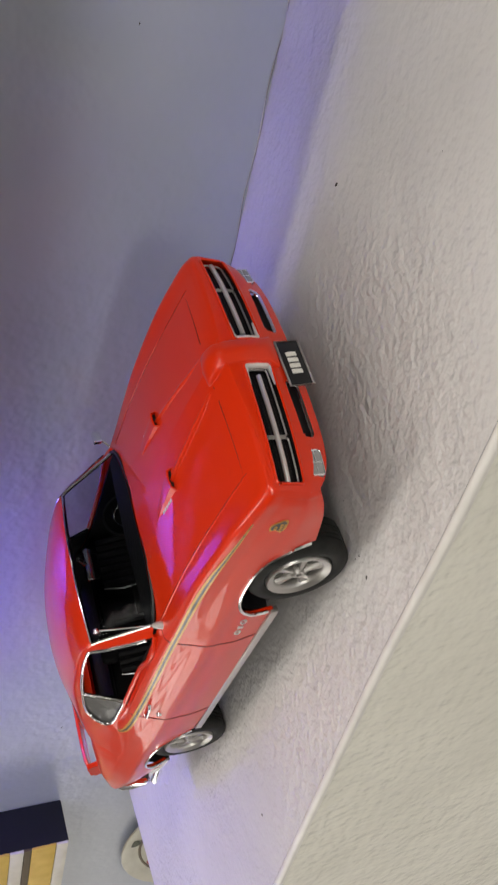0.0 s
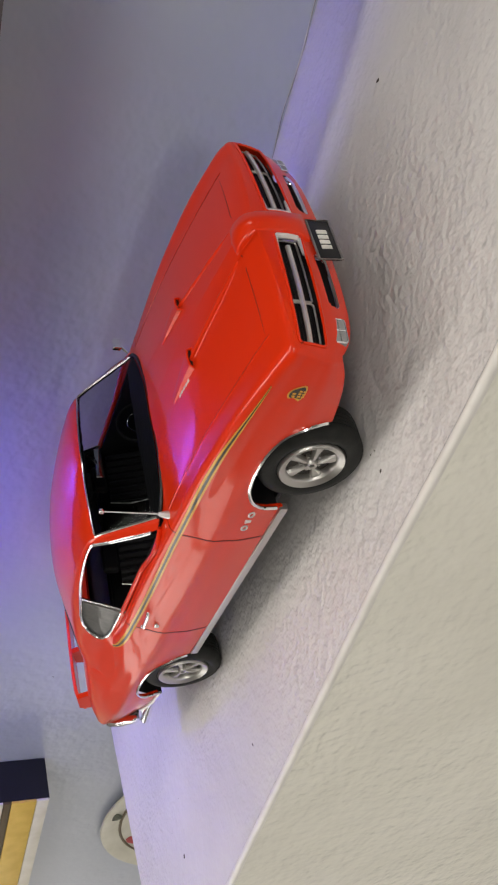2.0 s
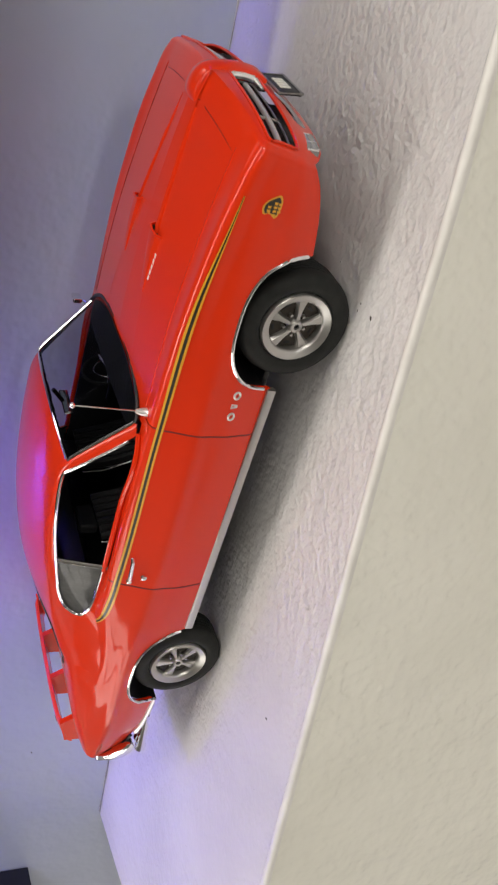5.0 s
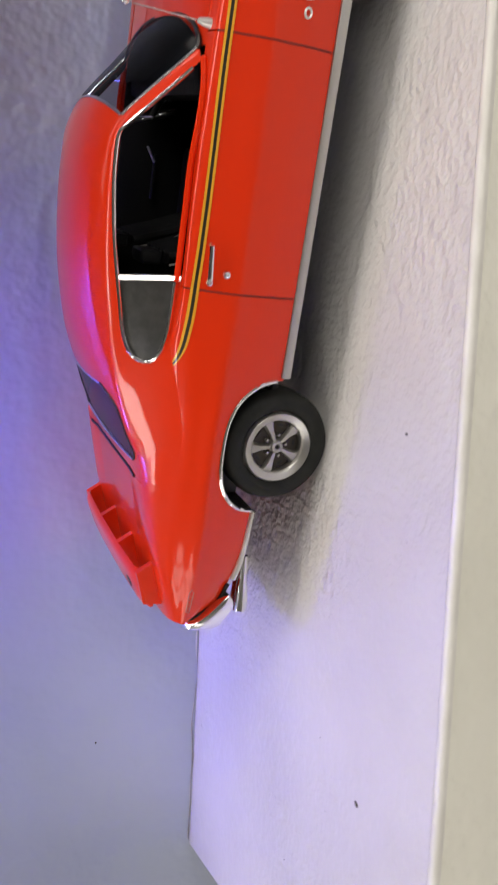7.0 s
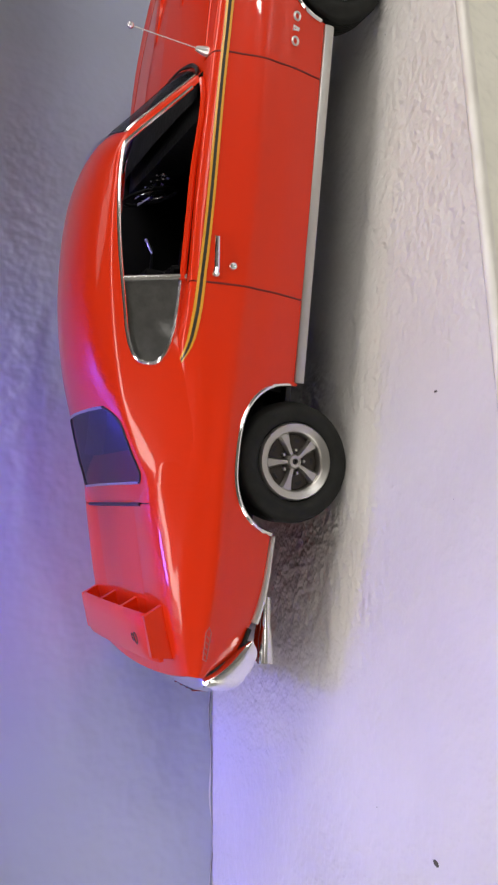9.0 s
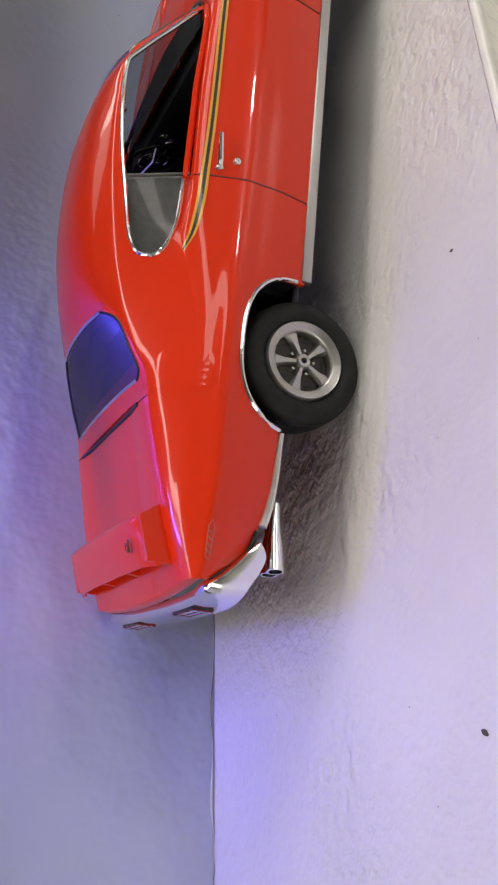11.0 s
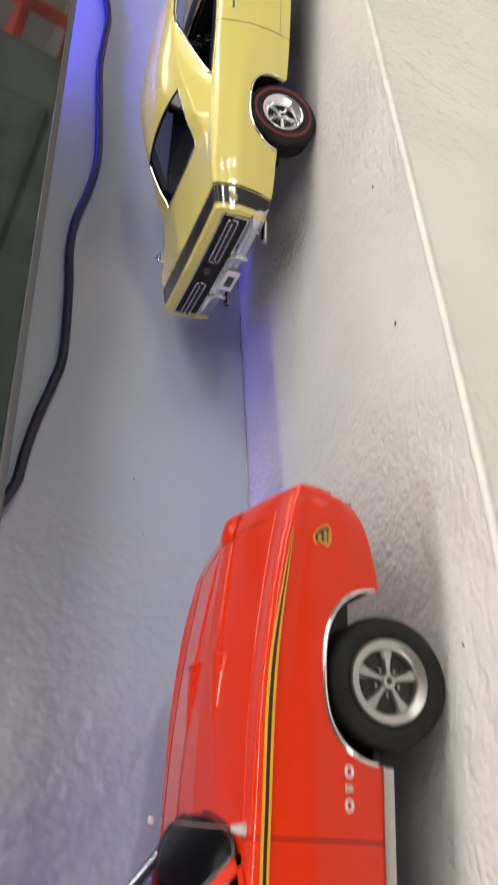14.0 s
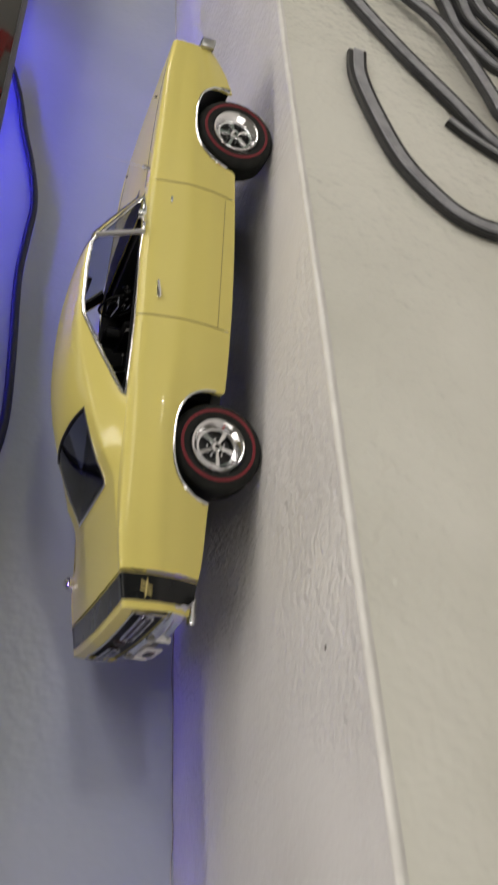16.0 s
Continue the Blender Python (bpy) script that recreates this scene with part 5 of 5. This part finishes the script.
    part("rear_bumper", bm, CHROME, root, "chrome rear bumper")
    plate = part("number_plate", box_bm(-0.1512, -0.1503, -0.0085, 0.0085, 0.0238, 0.0310, 0.0003), WHITEPRINT, root, "white plate with unreadable dark bars")
    for k in range(4):
        part("plate_bar", box_bm(-0.1516, -0.1511, -0.0043 + k * 0.0023, -0.0027 + k * 0.0023, 0.0256, 0.0291, 0.0001), BLACK, plate)

    cab = Cabin(
        -0.1200, 0.0465,
        ye=[(0.0465, 0.002), (0.0455, 0.014), (0.043, 0.027), (0.039, 0.0368), (0.035, 0.0402), (0.029, 0.0390), (0.024, 0.0379), (0.019, 0.0368), (0.0125, 0.0354), (-0.01, 0.0350), (-0.035, 0.0348), (-0.060, 0.0352), (-0.085, 0.0375), (-0.1200, 0.0415)],
        ze=[(0.0465, 0.0565), (0.039, 0.0566), (0.035, 0.0571), (0.029, 0.0619), (0.024, 0.0660), (0.019, 0.0700), (0.0140, 0.0738), (0.009, 0.0758), (-0.002, 0.0768), (-0.02, 0.0765), (-0.035, 0.0748), (-0.060, 0.0685), (-0.085, 0.0608), (-0.105, 0.0558), (-0.1200, 0.0534)],
        zc=[(0.0465, 0.0570), (0.030, 0.0685), (0.0180, 0.0760), (0.005, 0.0785), (-0.012, 0.0792), (-0.040, 0.0778), (-0.060, 0.0732), (-0.078, 0.0645), (-0.094, 0.0562), (-0.105, 0.0545), (-0.1200, 0.0530)],
        yb=[(0.0465, 0.002), (0.0455, 0.014), (0.043, 0.027), (0.039, 0.0368), (0.035, 0.0410), (0.0, 0.0420), (-0.05, 0.0438), (-0.085, 0.0440), (-0.1200, 0.0425)],
        zb=[(0.0465, 0.0560), (0.035, 0.0556), (0.0, 0.0545), (-0.05, 0.0548), (-0.085, 0.0550), (-0.1200, 0.0530)],
        shell=sh, flush=(-0.056, -0.078),
    )
    win = [(0.0330, 0.0562), (0.0222, 0.0650), (0.0112, 0.0738), (0.0090, 0.0749), (-0.0040, 0.0755), (-0.0200, 0.0752), (-0.0262, 0.0742), (-0.0290, 0.0730), (-0.0450, 0.0655), (-0.0625, 0.0566), (-0.0638, 0.0557), (-0.0620, 0.0553), (-0.0420, 0.0550), (-0.0240, 0.0548), (0.0100, 0.0553)]

    def ws_top(y):
        return 0.0185 - 0.0050 * (abs(y) / 0.034) ** 2

    fe = hermite([0.035, 0.029, 0.024, 0.019, 0.0125], [0.0402, 0.0390, 0.0379, 0.0368, 0.0354])
    rw_half = lambda x: 0.0300 - 0.0035 * (-0.0650 - x) / 0.029

    def kind(x, y, z, on_side):
        if on_side:
            if x > 0.0348 or inside(win, x, z):
                return None
            return "paint"
        if x > ws_top(y) and y < (float(fe(x)) - 0.0012 if x < 0.035 else 1):
            return "screen"
        if -0.0940 < x < -0.0650 and y < rw_half(x):
            return "rear"
        return "paint"

    cells = cab.split(kind)
    cab.mesh("roof", cells["paint"], YELLOW, root)
    cab.mesh("headliner", cells["paint"], INNER, root, push=0.0009)
    cab.mesh("windscreen", cells["screen"], GLASS, root, label="clear curved windscreen").visible_shadow = False
    cab.mesh("rear_window", cells["rear"], DARKGLASS, root, label="dark sunken rear window").visible_shadow = False
    for s in (-1, 1):
        part("window_trim", tube_bm([cab.side(x, z, 0.0003, s) for x, z in dense(win, 0.0010)], 0.0008, 8, True), CHROME, root)
        part("vent_bar", tube_bm([cab.side(0.0132, 0.0548, 0.0016, s), cab.side(0.0120, 0.0738, 0.0016, s)], 0.0011, 8), BRIGHT, root)
        pil = [(x, s * (float(fe(x)) - 0.0014), cab.top(x, float(fe(x)) - 0.0014).z + 0.0002) for x in np.linspace(0.035, 0.0135, 16)]
        part("screen_trim", tube_bm(pil, 0.0010, 8), CHROME, root)
        part("rear_window_trim", tube_bm([cab.top(x, s * rw_half(x), 0.0001) for x in np.linspace(-0.0650, -0.0940, 16)], 0.0004, 6), CHROME, root)
        for cx, half in ((0.0795, 0.0235), (-0.0800, 0.0235)):
            pts = []
            for a in np.linspace(0.10, math.pi - 0.10, 50):
                x = cx + half * 0.999 * math.cos(a)
                p = sh.P[sh.near(x)][0]
                pts.append((x, s * (p[1] + 0.0003), sh.bottom(x)))
            part("arch_trim", tube_bm(pts, 0.0005, 6), CHROME, root)
        hy = sh.side(-0.0175, 0.0470).y * (1 if s < 0 else -1)
        part("door_handle", tube_bm([(-0.0120, hy + s * 0.0003, 0.0482), (-0.0125, hy + s * 0.0017, 0.0482), (-0.0175, hy + s * 0.0018, 0.0474), (-0.0190, hy + s * 0.0006, 0.0470)], [0.0006, 0.0007, 0.0009, 0.0010], 8), CHROME, root)
        sy = sh.side(0.0300, 0.0440).y * (1 if s < 0 else -1)
        part("door_marker", box_bm(0.0290, 0.0320, sy - 0.0004, sy + 0.0004, 0.0450, 0.0460, 0.0002), CHROME, root)
        by = sh.side(-0.1385, 0.042).y * (1 if s < 0 else -1)
        for k in range(3):
            part("band_emblem", tube_bm([(-0.1412 + k * 0.0014, by - 0.0002, 0.0398), (-0.1392 + k * 0.0014, by - 0.0002, 0.0440)], 0.0003, 6), CREAM, root)
        part("band_emblem", tube_bm([(-0.1420, by - 0.0002, 0.0420), (-0.1355, by - 0.0002, 0.0418)], 0.0003, 6), CREAM, root)
        for xb in (-0.1338, -0.1432):
            i = sh.near(xb)
            part("band_edge", tube_bm([(p[0], s * (p[1] + 0.0001), p[2] + 0.0001) for p in sh.P[i]], 0.00022, 6), CREAM, root)
        for gx in (door_f, door_r):
            part("door_gap", tube_bm([(gx, s * (-sh.side(gx, z).y - 0.0001), z) for z in np.linspace(0.0200, 0.0530, 24)], 0.0004, 6), DULLGOLD, root)
        # thin darker tube that draws the line of shade above the rocker
        part("rocker_shadow_line", tube_bm([(x, s * (sh.side(x, 0.0215).y * -1 + 0.0001), 0.0215) for x in np.linspace(-0.027, 0.038, 12)], 0.00016, 6), DULLGOLD, root)
    part("screen_trim", tube_bm([cab.top(ws_top(y), y, 0.0002) for y in np.linspace(-0.033, 0.033, 25)], 0.0005, 6), CHROME, root)
    part("rear_window_trim", tube_bm([cab.top(-0.0650, y, 0.0001) for y in np.linspace(-0.030, 0.030, 20)], 0.0006, 6), BLACK, root)
    part("rear_window_trim", tube_bm([cab.top(-0.0940, y, 0.0001) for y in np.linspace(-0.0265, 0.0265, 20)], 0.0006, 6), CHROME, root)
    part("wiper_cowl", box_bm(0.0400, 0.0470, -0.030, 0.030, 0.0555, 0.0566, 0.0004), BLACK, root)
    mir = part("door_mirror", tube_bm([(0.0175, -0.0460, 0.0545), (0.0180, -0.0490, 0.0570)], 0.0007), CHROME, root)
    part("mirror_head", box_bm(0.0168, 0.0192, -0.0525, -0.0480, 0.0560, 0.0596, 0.0009, 3), CHROME, mir)
    ant = part("antenna", tube_bm([(0.0480, -0.0440, 0.0545), (0.0481, -0.0438, 0.0575)], [0.0010, 0.0006], 8), CHROME, root)
    part("antenna_cap", lathe_bm([(0.0, -0.0016), (0.0008, -0.0014), (0.0011, 0.0)], 14), CHROME, ant, m=Matrix.Translation((0.0481, -0.0438, 0.0572)) @ pose(0, 0, 0, -90, 0, 0))
    part("antenna_rod", tube_bm([(0.0481, -0.0438, 0.0575), (0.0492, -0.0433, 0.0745)], 0.00016, 6), SILVER, ant)
    cap = part("fuel_cap", lathe_bm([(0.0, -0.0024), (0.0022, -0.0024), (0.0028, -0.0020), (0.0030, -0.0008), (0.0034, 0.0), (0.0034, 0.001)], 28), CHROME, root, "round chrome fuel filler cap", m=Matrix.Translation((-0.1150, 0.0445, 0.0545)) @ pose(0, 0, 0, -70, 0, 0))
    part("cap_tab", box_bm(-0.0005, 0.0005, -0.0032, -0.0022, -0.0018, 0.0018, 0.0002), CHROME, cap)
    for hx, hy in ((0.104, -0.030), (0.104, 0.030)):
        part("hood_pin", lathe_bm([(0.0, -0.0012), (0.0005, -0.0010), (0.0008, 0.0004)], 12), BLACK, root, m=Matrix.Translation((hx, hy, sh.top(hx, hy).z)) @ pose(0, 0, 0, -90, 0, 0))
    part("rear_view_mirror", box_bm(0.0105, 0.0118, -0.0065, 0.0065, 0.0690, 0.0720, 0.0005), BLACK, root)
    interior(root, cab, 0.037, -0.058, 0.0410, CHROME)
    dash_top(root, sh, 0.0465, 0.035, 0.0402)
    for x in hubs:
        for s in (-1, 1):
            wheel(root, (x, s * 0.0415, 0.0184), 0.0184, s, TYRE, CHROME, True, 0.0110, 40 if x > 0 else 10)
    underside(root, hubs, 0.0184, sh.arches, 0.100, -0.102)


BLACKPAINT = rough_spots(material("black_gloss_paint", (0.008, 0.009, 0.010), 0.3, 0, 0.35, 0.2), 120, 0.24, 0.32)
yellow_car()


# ---- on the wall ----
SCREEN = material("dark_glossy_screen", (0.012, 0.013, 0.014), 0.03, 0, 1.0, 1.0)
SCREEN.node_tree.nodes["Principled BSDF"].inputs["Coat IOR"].default_value = 1.9
BEZEL = material("grey_bezel", (0.08, 0.08, 0.095), 0.35)
CABLE = bumped(material("dark_cable_sheath", (0.012, 0.014, 0.022), 0.45), [(500, 0.0002)])


def television():
    x0, x1 = -0.118, 1.18
    tv = thing("television", Matrix.Translation((0, 0.066, 0.122)) @ pose(0, 0, 0, 7), "large flat television with a dark glossy screen tilted over the ledge", "television")
    part("casing", box_bm(x0, x1, 0.003, 0.020, 0.0, 0.72, 0.002), BLACK, tv)
    part("screen", box_bm(x0 + 0.004, x1 - 0.004, 0.0, 0.0034, 0.0032, 0.715), SCREEN, tv, "dark glossy screen", smooth=False)
    part("frame_edge", box_bm(x0, x1, -0.0015, 0.0028, -0.0005, 0.0030, 0.0006), BEZEL, tv)
    part("frame_edge", box_bm(x0, x1, -0.0015, 0.0028, 0.7148, 0.721, 0.0008), BEZEL, tv)
    # unseen box added behind the screen to keep ceiling light off the wall joint
    part("rear_light_block", box_bm(x0 + 0.03, x1 - 0.03, 0.0205, 0.112, 0.30, 0.68, 0.012, 3), BLACK, tv)
    part("wall_bracket", box_bm(0.4, 0.7, 0.1125, 0.128, 0.36, 0.50, 0.002), BLACK, tv)


television()

pts = catmull([(0.185, 0.112, 0.136), (0.200, 0.119, 0.124), (0.219, 0.1215, 0.115), (0.238, 0.1218, 0.1125), (0.259, 0.122, 0.109), (0.283, 0.122, 0.1035), (0.304, 0.122, 0.1000), (0.352, 0.122, 0.1008), (0.384, 0.122, 0.1028), (0.411, 0.122, 0.1015), (0.441, 0.122, 0.0958), (0.473, 0.122, 0.0922), (0.517, 0.122, 0.0935), (0.577, 0.122, 0.0968), (0.612, 0.122, 0.0958), (0.649, 0.122, 0.0945), (0.685, 0.122, 0.0995), (0.722, 0.122, 0.108), (0.768, 0.121, 0.1175), (0.800, 0.117, 0.130), (0.815, 0.112, 0.150)], 8)
tagged(part("cable", tube_bm([tuple(p) for p in pts], 0.0025, 12), CABLE), "thick dark blue-black cable sagging along the wall", "cable")

# picture and round plate on the wall past the end of the ledge
pic = thing("wall_box", Matrix.Translation((0, WALL_Y, 0)), "box on the wall with black end and yellow and white bands", "wall box")
NAVY = mottled(material("black_navy_print", (0.003, 0.0035, 0.008), 0.5), 60, (0.0025, 0.003, 0.007), (0.005, 0.0055, 0.012))
AMBER = mottled(material("amber_print", (0.62, 0.36, 0.05), 0.45), 90, (0.68, 0.45, 0.07), (0.78, 0.54, 0.11))
CREAMPRINT = mottled(material("cream_print", (0.75, 0.72, 0.62), 0.5), 90, (0.68, 0.65, 0.55), (0.78, 0.75, 0.66))
BROWN = material("brown_print", (0.10, 0.07, 0.03), 0.5)
part("body", box_bm(-0.616, -0.300, -0.030, -0.0005, 0.0385, 0.300, 0.001), NAVY, pic)
z = 0.0390
for k, (h, mat) in enumerate(((0.008, CREAMPRINT), (0.016, AMBER), (0.005, BROWN), (0.009, CREAMPRINT), (0.020, AMBER), (0.010, CREAMPRINT), (0.030, NAVY), (0.020, AMBER), (0.020, CREAMPRINT))):
    part("printed_band", box_bm(-0.616, -0.3005, -0.0315, -0.0295, z, z + h - 0.0003, 0.0003), mat, pic)
    z += h

PLATE = mottled(material("ivory_glaze", (0.62, 0.60, 0.50), 0.3, 0, 0.4), 40, (0.56, 0.54, 0.44), (0.66, 0.64, 0.54))
CRIMSON = material("crimson_print", (0.38, 0.02, 0.02), 0.4)
pl = thing("round_plate", Matrix.Translation((-0.388, WALL_Y - 0.001, -0.0890)) @ Matrix.Scale(0.61, 4), "round ivory wall plate with dark ring and red centre", "wall plate")
part("dish", lathe_bm([(0.0, -0.004), (0.101, -0.004), (0.106, -0.006), (0.116, -0.008), (0.121, -0.008), (0.122, -0.006), (0.100, 0.0), (0.0, 0.0)], 72), PLATE, pl)
part("dark_ring", lathe_bm([(0.0955, -0.0048), (0.0972, -0.0054), (0.0990, -0.0048), (0.0990, -0.0036), (0.0955, -0.0034)], 72), BROWN, pl)
LEAF = mottled(material("dark_leaf_print", (0.03, 0.035, 0.02), 0.5), 300, (0.015, 0.02, 0.012), (0.10, 0.11, 0.07))
for quarter in range(4):
    t = radians(82 + 90 * quarter)
    bm = bmesh.new()
    bmesh.ops.create_icosphere(bm, subdivisions=2, radius=0.008, matrix=Matrix.Diagonal((1.0, 0.06, 1.1, 1)))
    part("leaf_motif", bm, LEAF, pl, m=Matrix.Translation((0.1085 * math.cos(t), -0.0068, 0.1085 * math.sin(t))) @ pose(0, 0, 0, 0, 20, 0))
    for k, a in enumerate((48, 77, 124)):
        t = radians(a + 90 * quarter)
        bm = bmesh.new()
        bmesh.ops.create_icosphere(bm, subdivisions=2, radius=0.0135, matrix=Matrix.Diagonal((0.75, 0.05, 1.0, 1)))
        part("red_motif", bm, CRIMSON, pl, m=Matrix.Translation((0.084 * math.cos(t), -0.0046, 0.084 * math.sin(t))) @ pose(0, 0, 0, 0, 90 - a - 90 * quarter + 25 * k, 0))

# ---- rubber strips hung on the front face ----
STRIPGREY = mottled(material("grey_rubber", (0.22, 0.22, 0.24), 0.45), 120, (0.26, 0.26, 0.28), (0.38, 0.38, 0.40))
STRIPBLACK = material("black_rubber", (0.012, 0.012, 0.013), 0.45)


def strip(points, width=0.0088):
    line = catmull(points, 14)
    root = thing("rubber_strip", Matrix.Translation((0, LEDGE_EDGE, 0)), "grey and black rubber sealing strip hung in loops", "rubber strip", "strips on the ledge face")
    for name, mat, a, b, y0, y1 in (("strip_body", STRIPBLACK, -0.5, 0.5, 0.0, -0.0030), ("grey_band", STRIPGREY, -0.24, 0.34, -0.0029, -0.0040), ("black_lip", STRIPBLACK, 0.38, 0.5, -0.0029, -0.0042)):
        V, F = [], []
        for i, p in enumerate(line):
            d = line[min(i + 1, len(line) - 1)] - line[max(i - 1, 0)]
            n = np.array([-d[1], d[0]]) / (np.linalg.norm(d) + 1e-9)
            lift = float(p[2])
            for u, y in ((a, y0), (a, y1), (b, y1), (b, y0)):
                q = p[:2] + n * u * width
                V.append((q[0], y - lift, q[1]))
        for i in range(len(line) - 1):
            for k in range(4):
                F.append((4 * i + k, 4 * i + (k + 1) % 4, 4 * i + 4 + (k + 1) % 4, 4 * i + 4 + k))
        F += [(0, 1, 2, 3), tuple(range(4 * len(line) - 4, 4 * len(line)))]
        solid(name, V, F, mat, root, angle=40)


def s3(points, lift):
    return [(x, z, lift) for x, z in points]


strip(s3([(0.596, -0.0385), (0.574, -0.0365), (0.547, -0.0400), (0.513, -0.0485), (0.492, -0.0610), (0.480, -0.0745), (0.477, -0.0930), (0.482, -0.120), (0.510, -0.155), (0.580, -0.185), (0.70, -0.20)], 0.0005))
strip(s3([(0.800, -0.020), (0.720, -0.026), (0.680, -0.034), (0.651, -0.045), (0.614, -0.0650), (0.578, -0.0880), (0.547, -0.1085), (0.532, -0.140), (0.550, -0.175), (0.62, -0.205), (0.74, -0.21)], 0.001))
strip(s3([(0.559, -0.0835), (0.549, -0.0950), (0.540, -0.110), (0.526, -0.140), (0.545, -0.180), (0.61, -0.212)], 0.0002), 0.0050)
strip(s3([(0.800, -0.045), (0.730, -0.055), (0.690, -0.066), (0.672, -0.0755), (0.651, -0.0930), (0.619, -0.1045), (0.590, -0.1110), (0.569, -0.1150), (0.552, -0.128), (0.548, -0.155), (0.58, -0.19), (0.68, -0.222)], 0.0052))
for k in range(4):
    o = 0.009 * k
    strip(s3([(0.860 + o, -0.092 - o), (0.770 + o, -0.096 - o), (0.715 + o, -0.104 - o), (0.690 + o, -0.108 - o), (0.664 + o, -0.110 - 0.9 * o), (0.645 + o, -0.119 - o), (0.631 + o, -0.130 - o), (0.625 + o, -0.155 - o), (0.66 + o, -0.200), (0.78 + o, -0.23)], 0.0005 + 0.0035 * k))

# ---- furniture across the room, seen in the dark screen ----
CHAIRRED = mottled(material("red_chair_paint", (0.30, 0.03, 0.02), 0.4), 15, (0.48, 0.05, 0.04), (0.62, 0.07, 0.055))
GREEN = bumped(mottled(material("dark_green_upholstery", (0.06, 0.10, 0.08), 0.7), 12, (0.15, 0.20, 0.17), (0.24, 0.29, 0.25)), [(120, 0.002)])
ch = thing("red_chair", Matrix.Translation((3.20, -1.62, FLOOR_Z)) @ pose(0, 0, 0, 0, 0, -60), "red-painted wooden chair standing across the room", "chair")
part("seat", box_bm(-0.21, 0.21, -0.21, 0.21, 0.27, 0.31, 0.012, 3), CHAIRRED, ch)
part("backrest", box_bm(-0.20, 0.20, 0.18, 0.205, 0.44, 0.74, 0.012, 3), CHAIRRED, ch)
for x in (-0.18, 0.18):
    part("leg", box_bm(x - 0.02, x + 0.02, -0.20, -0.16, 0.0, 0.272, 0.006), CHAIRRED, ch)
    part("leg", box_bm(x - 0.02, x + 0.02, 0.165, 0.205, 0.0, 0.74, 0.006), CHAIRRED, ch)
    part("rail", box_bm(x - 0.012, x + 0.012, -0.16, 0.165, 0.10, 0.13, 0.004), CHAIRRED, ch)
so = thing("sofa", Matrix.Translation((1.95, -1.65, FLOOR_Z)) @ pose(0, 0, 0, 0, 0, 42), "dark green upholstered sofa across the room", "sofa")
part("base", box_bm(-0.75, 0.55, -0.42, 0.42, 0.05, 0.26, 0.03, 3), GREEN, so)
for x in (-0.44, 0.24):
    part("seat_cushion", box_bm(x - 0.31, x + 0.31, -0.30, 0.44, 0.26, 0.40, 0.04, 4), GREEN, so)
    part("back_cushion", box_bm(x - 0.31, x + 0.31, -0.42, -0.22, 0.38, 0.78, 0.05, 4), GREEN, so)
for x in (-0.80, 0.60):
    part("arm", box_bm(x - 0.07, x + 0.07, -0.42, 0.44, 0.05, 0.56, 0.04, 4), GREEN, so)

# ---- small marks ----
CRACK = material("dirty_joint", (0.20, 0.19, 0.19), 0.8)
joint = []
for x in np.linspace(LEDGE_END + 0.002, 1.2, 500):
    w = noise.noise(Vector((x * 60, 0, 5)))
    joint.append((x, WALL_Y - 0.0002 + 0.0004 * w, 0.0007 + 0.0014 * noise.noise(Vector((x * 45, 4, 1)))))
tagged(part("wall_joint", tube_bm(joint, [0.00022 + 0.0003 * abs(noise.noise(Vector((p[0] * 90, 2, 2)))) for p in joint], 5), CRACK), "thin dirty crack where wall meets ledge", "crack", kind="structure")
bead = [(x, y - 0.0003, z + 0.0002) for x, y, z in joint]
tagged(part("caulk_bead", tube_bm(bead, [0.0001 + 0.0008 * max(0.0, noise.noise(Vector((p[0] * 38, 7, 2))) - 0.05) for p in bead], 6), PAINTED), "uneven painted filler bead along the wall joint", "filler", kind="structure")

SPECK = material("dark_dirt", (0.07, 0.06, 0.05), 0.8)
bm = bmesh.new()
random.seed(5)
spots = [(0.0841, -0.0315, 0.0009), (0.1803, 0.0575, 0.0011), (-0.1837, -0.0138, 0.0014), (-0.0688, -0.0283, 0.0008), (0.2845, -0.0326, 0.0011), (0.2094, -0.0295, 0.0013), (0.0840, -0.0230, 0.0005), (0.0865, -0.0240, 0.0005)]
spots += [(random.uniform(-0.25, 0.6), random.uniform(-0.045, 0.12), random.uniform(0.00015, 0.0003)) for _ in range(40)]
for x, y, r in spots:
    bmesh.ops.create_icosphere(bm, subdivisions=1, radius=0.65 * r, matrix=Matrix.Translation((x, y, 0.0001)) @ pose(0, 0, 0, 0, 0, random.uniform(0, 180)) @ Matrix.Diagonal((1.5, 0.8, 0.35, 1)))
for x, zz, r in ((0.236, 0.0595, 0.0006), (0.205, 0.054, 0.0004), (-0.215, 0.045, 0.0005)):
    bmesh.ops.create_icosphere(bm, subdivisions=1, radius=r, matrix=Matrix.Translation((x, WALL_Y, zz)) @ Matrix.Diagonal((1.2, 0.3, 0.8, 1)))
tagged(part("dirt_specks", bm, SPECK), "tiny dark dirt specks on ledge and wall", "dirt", kind="stuff")
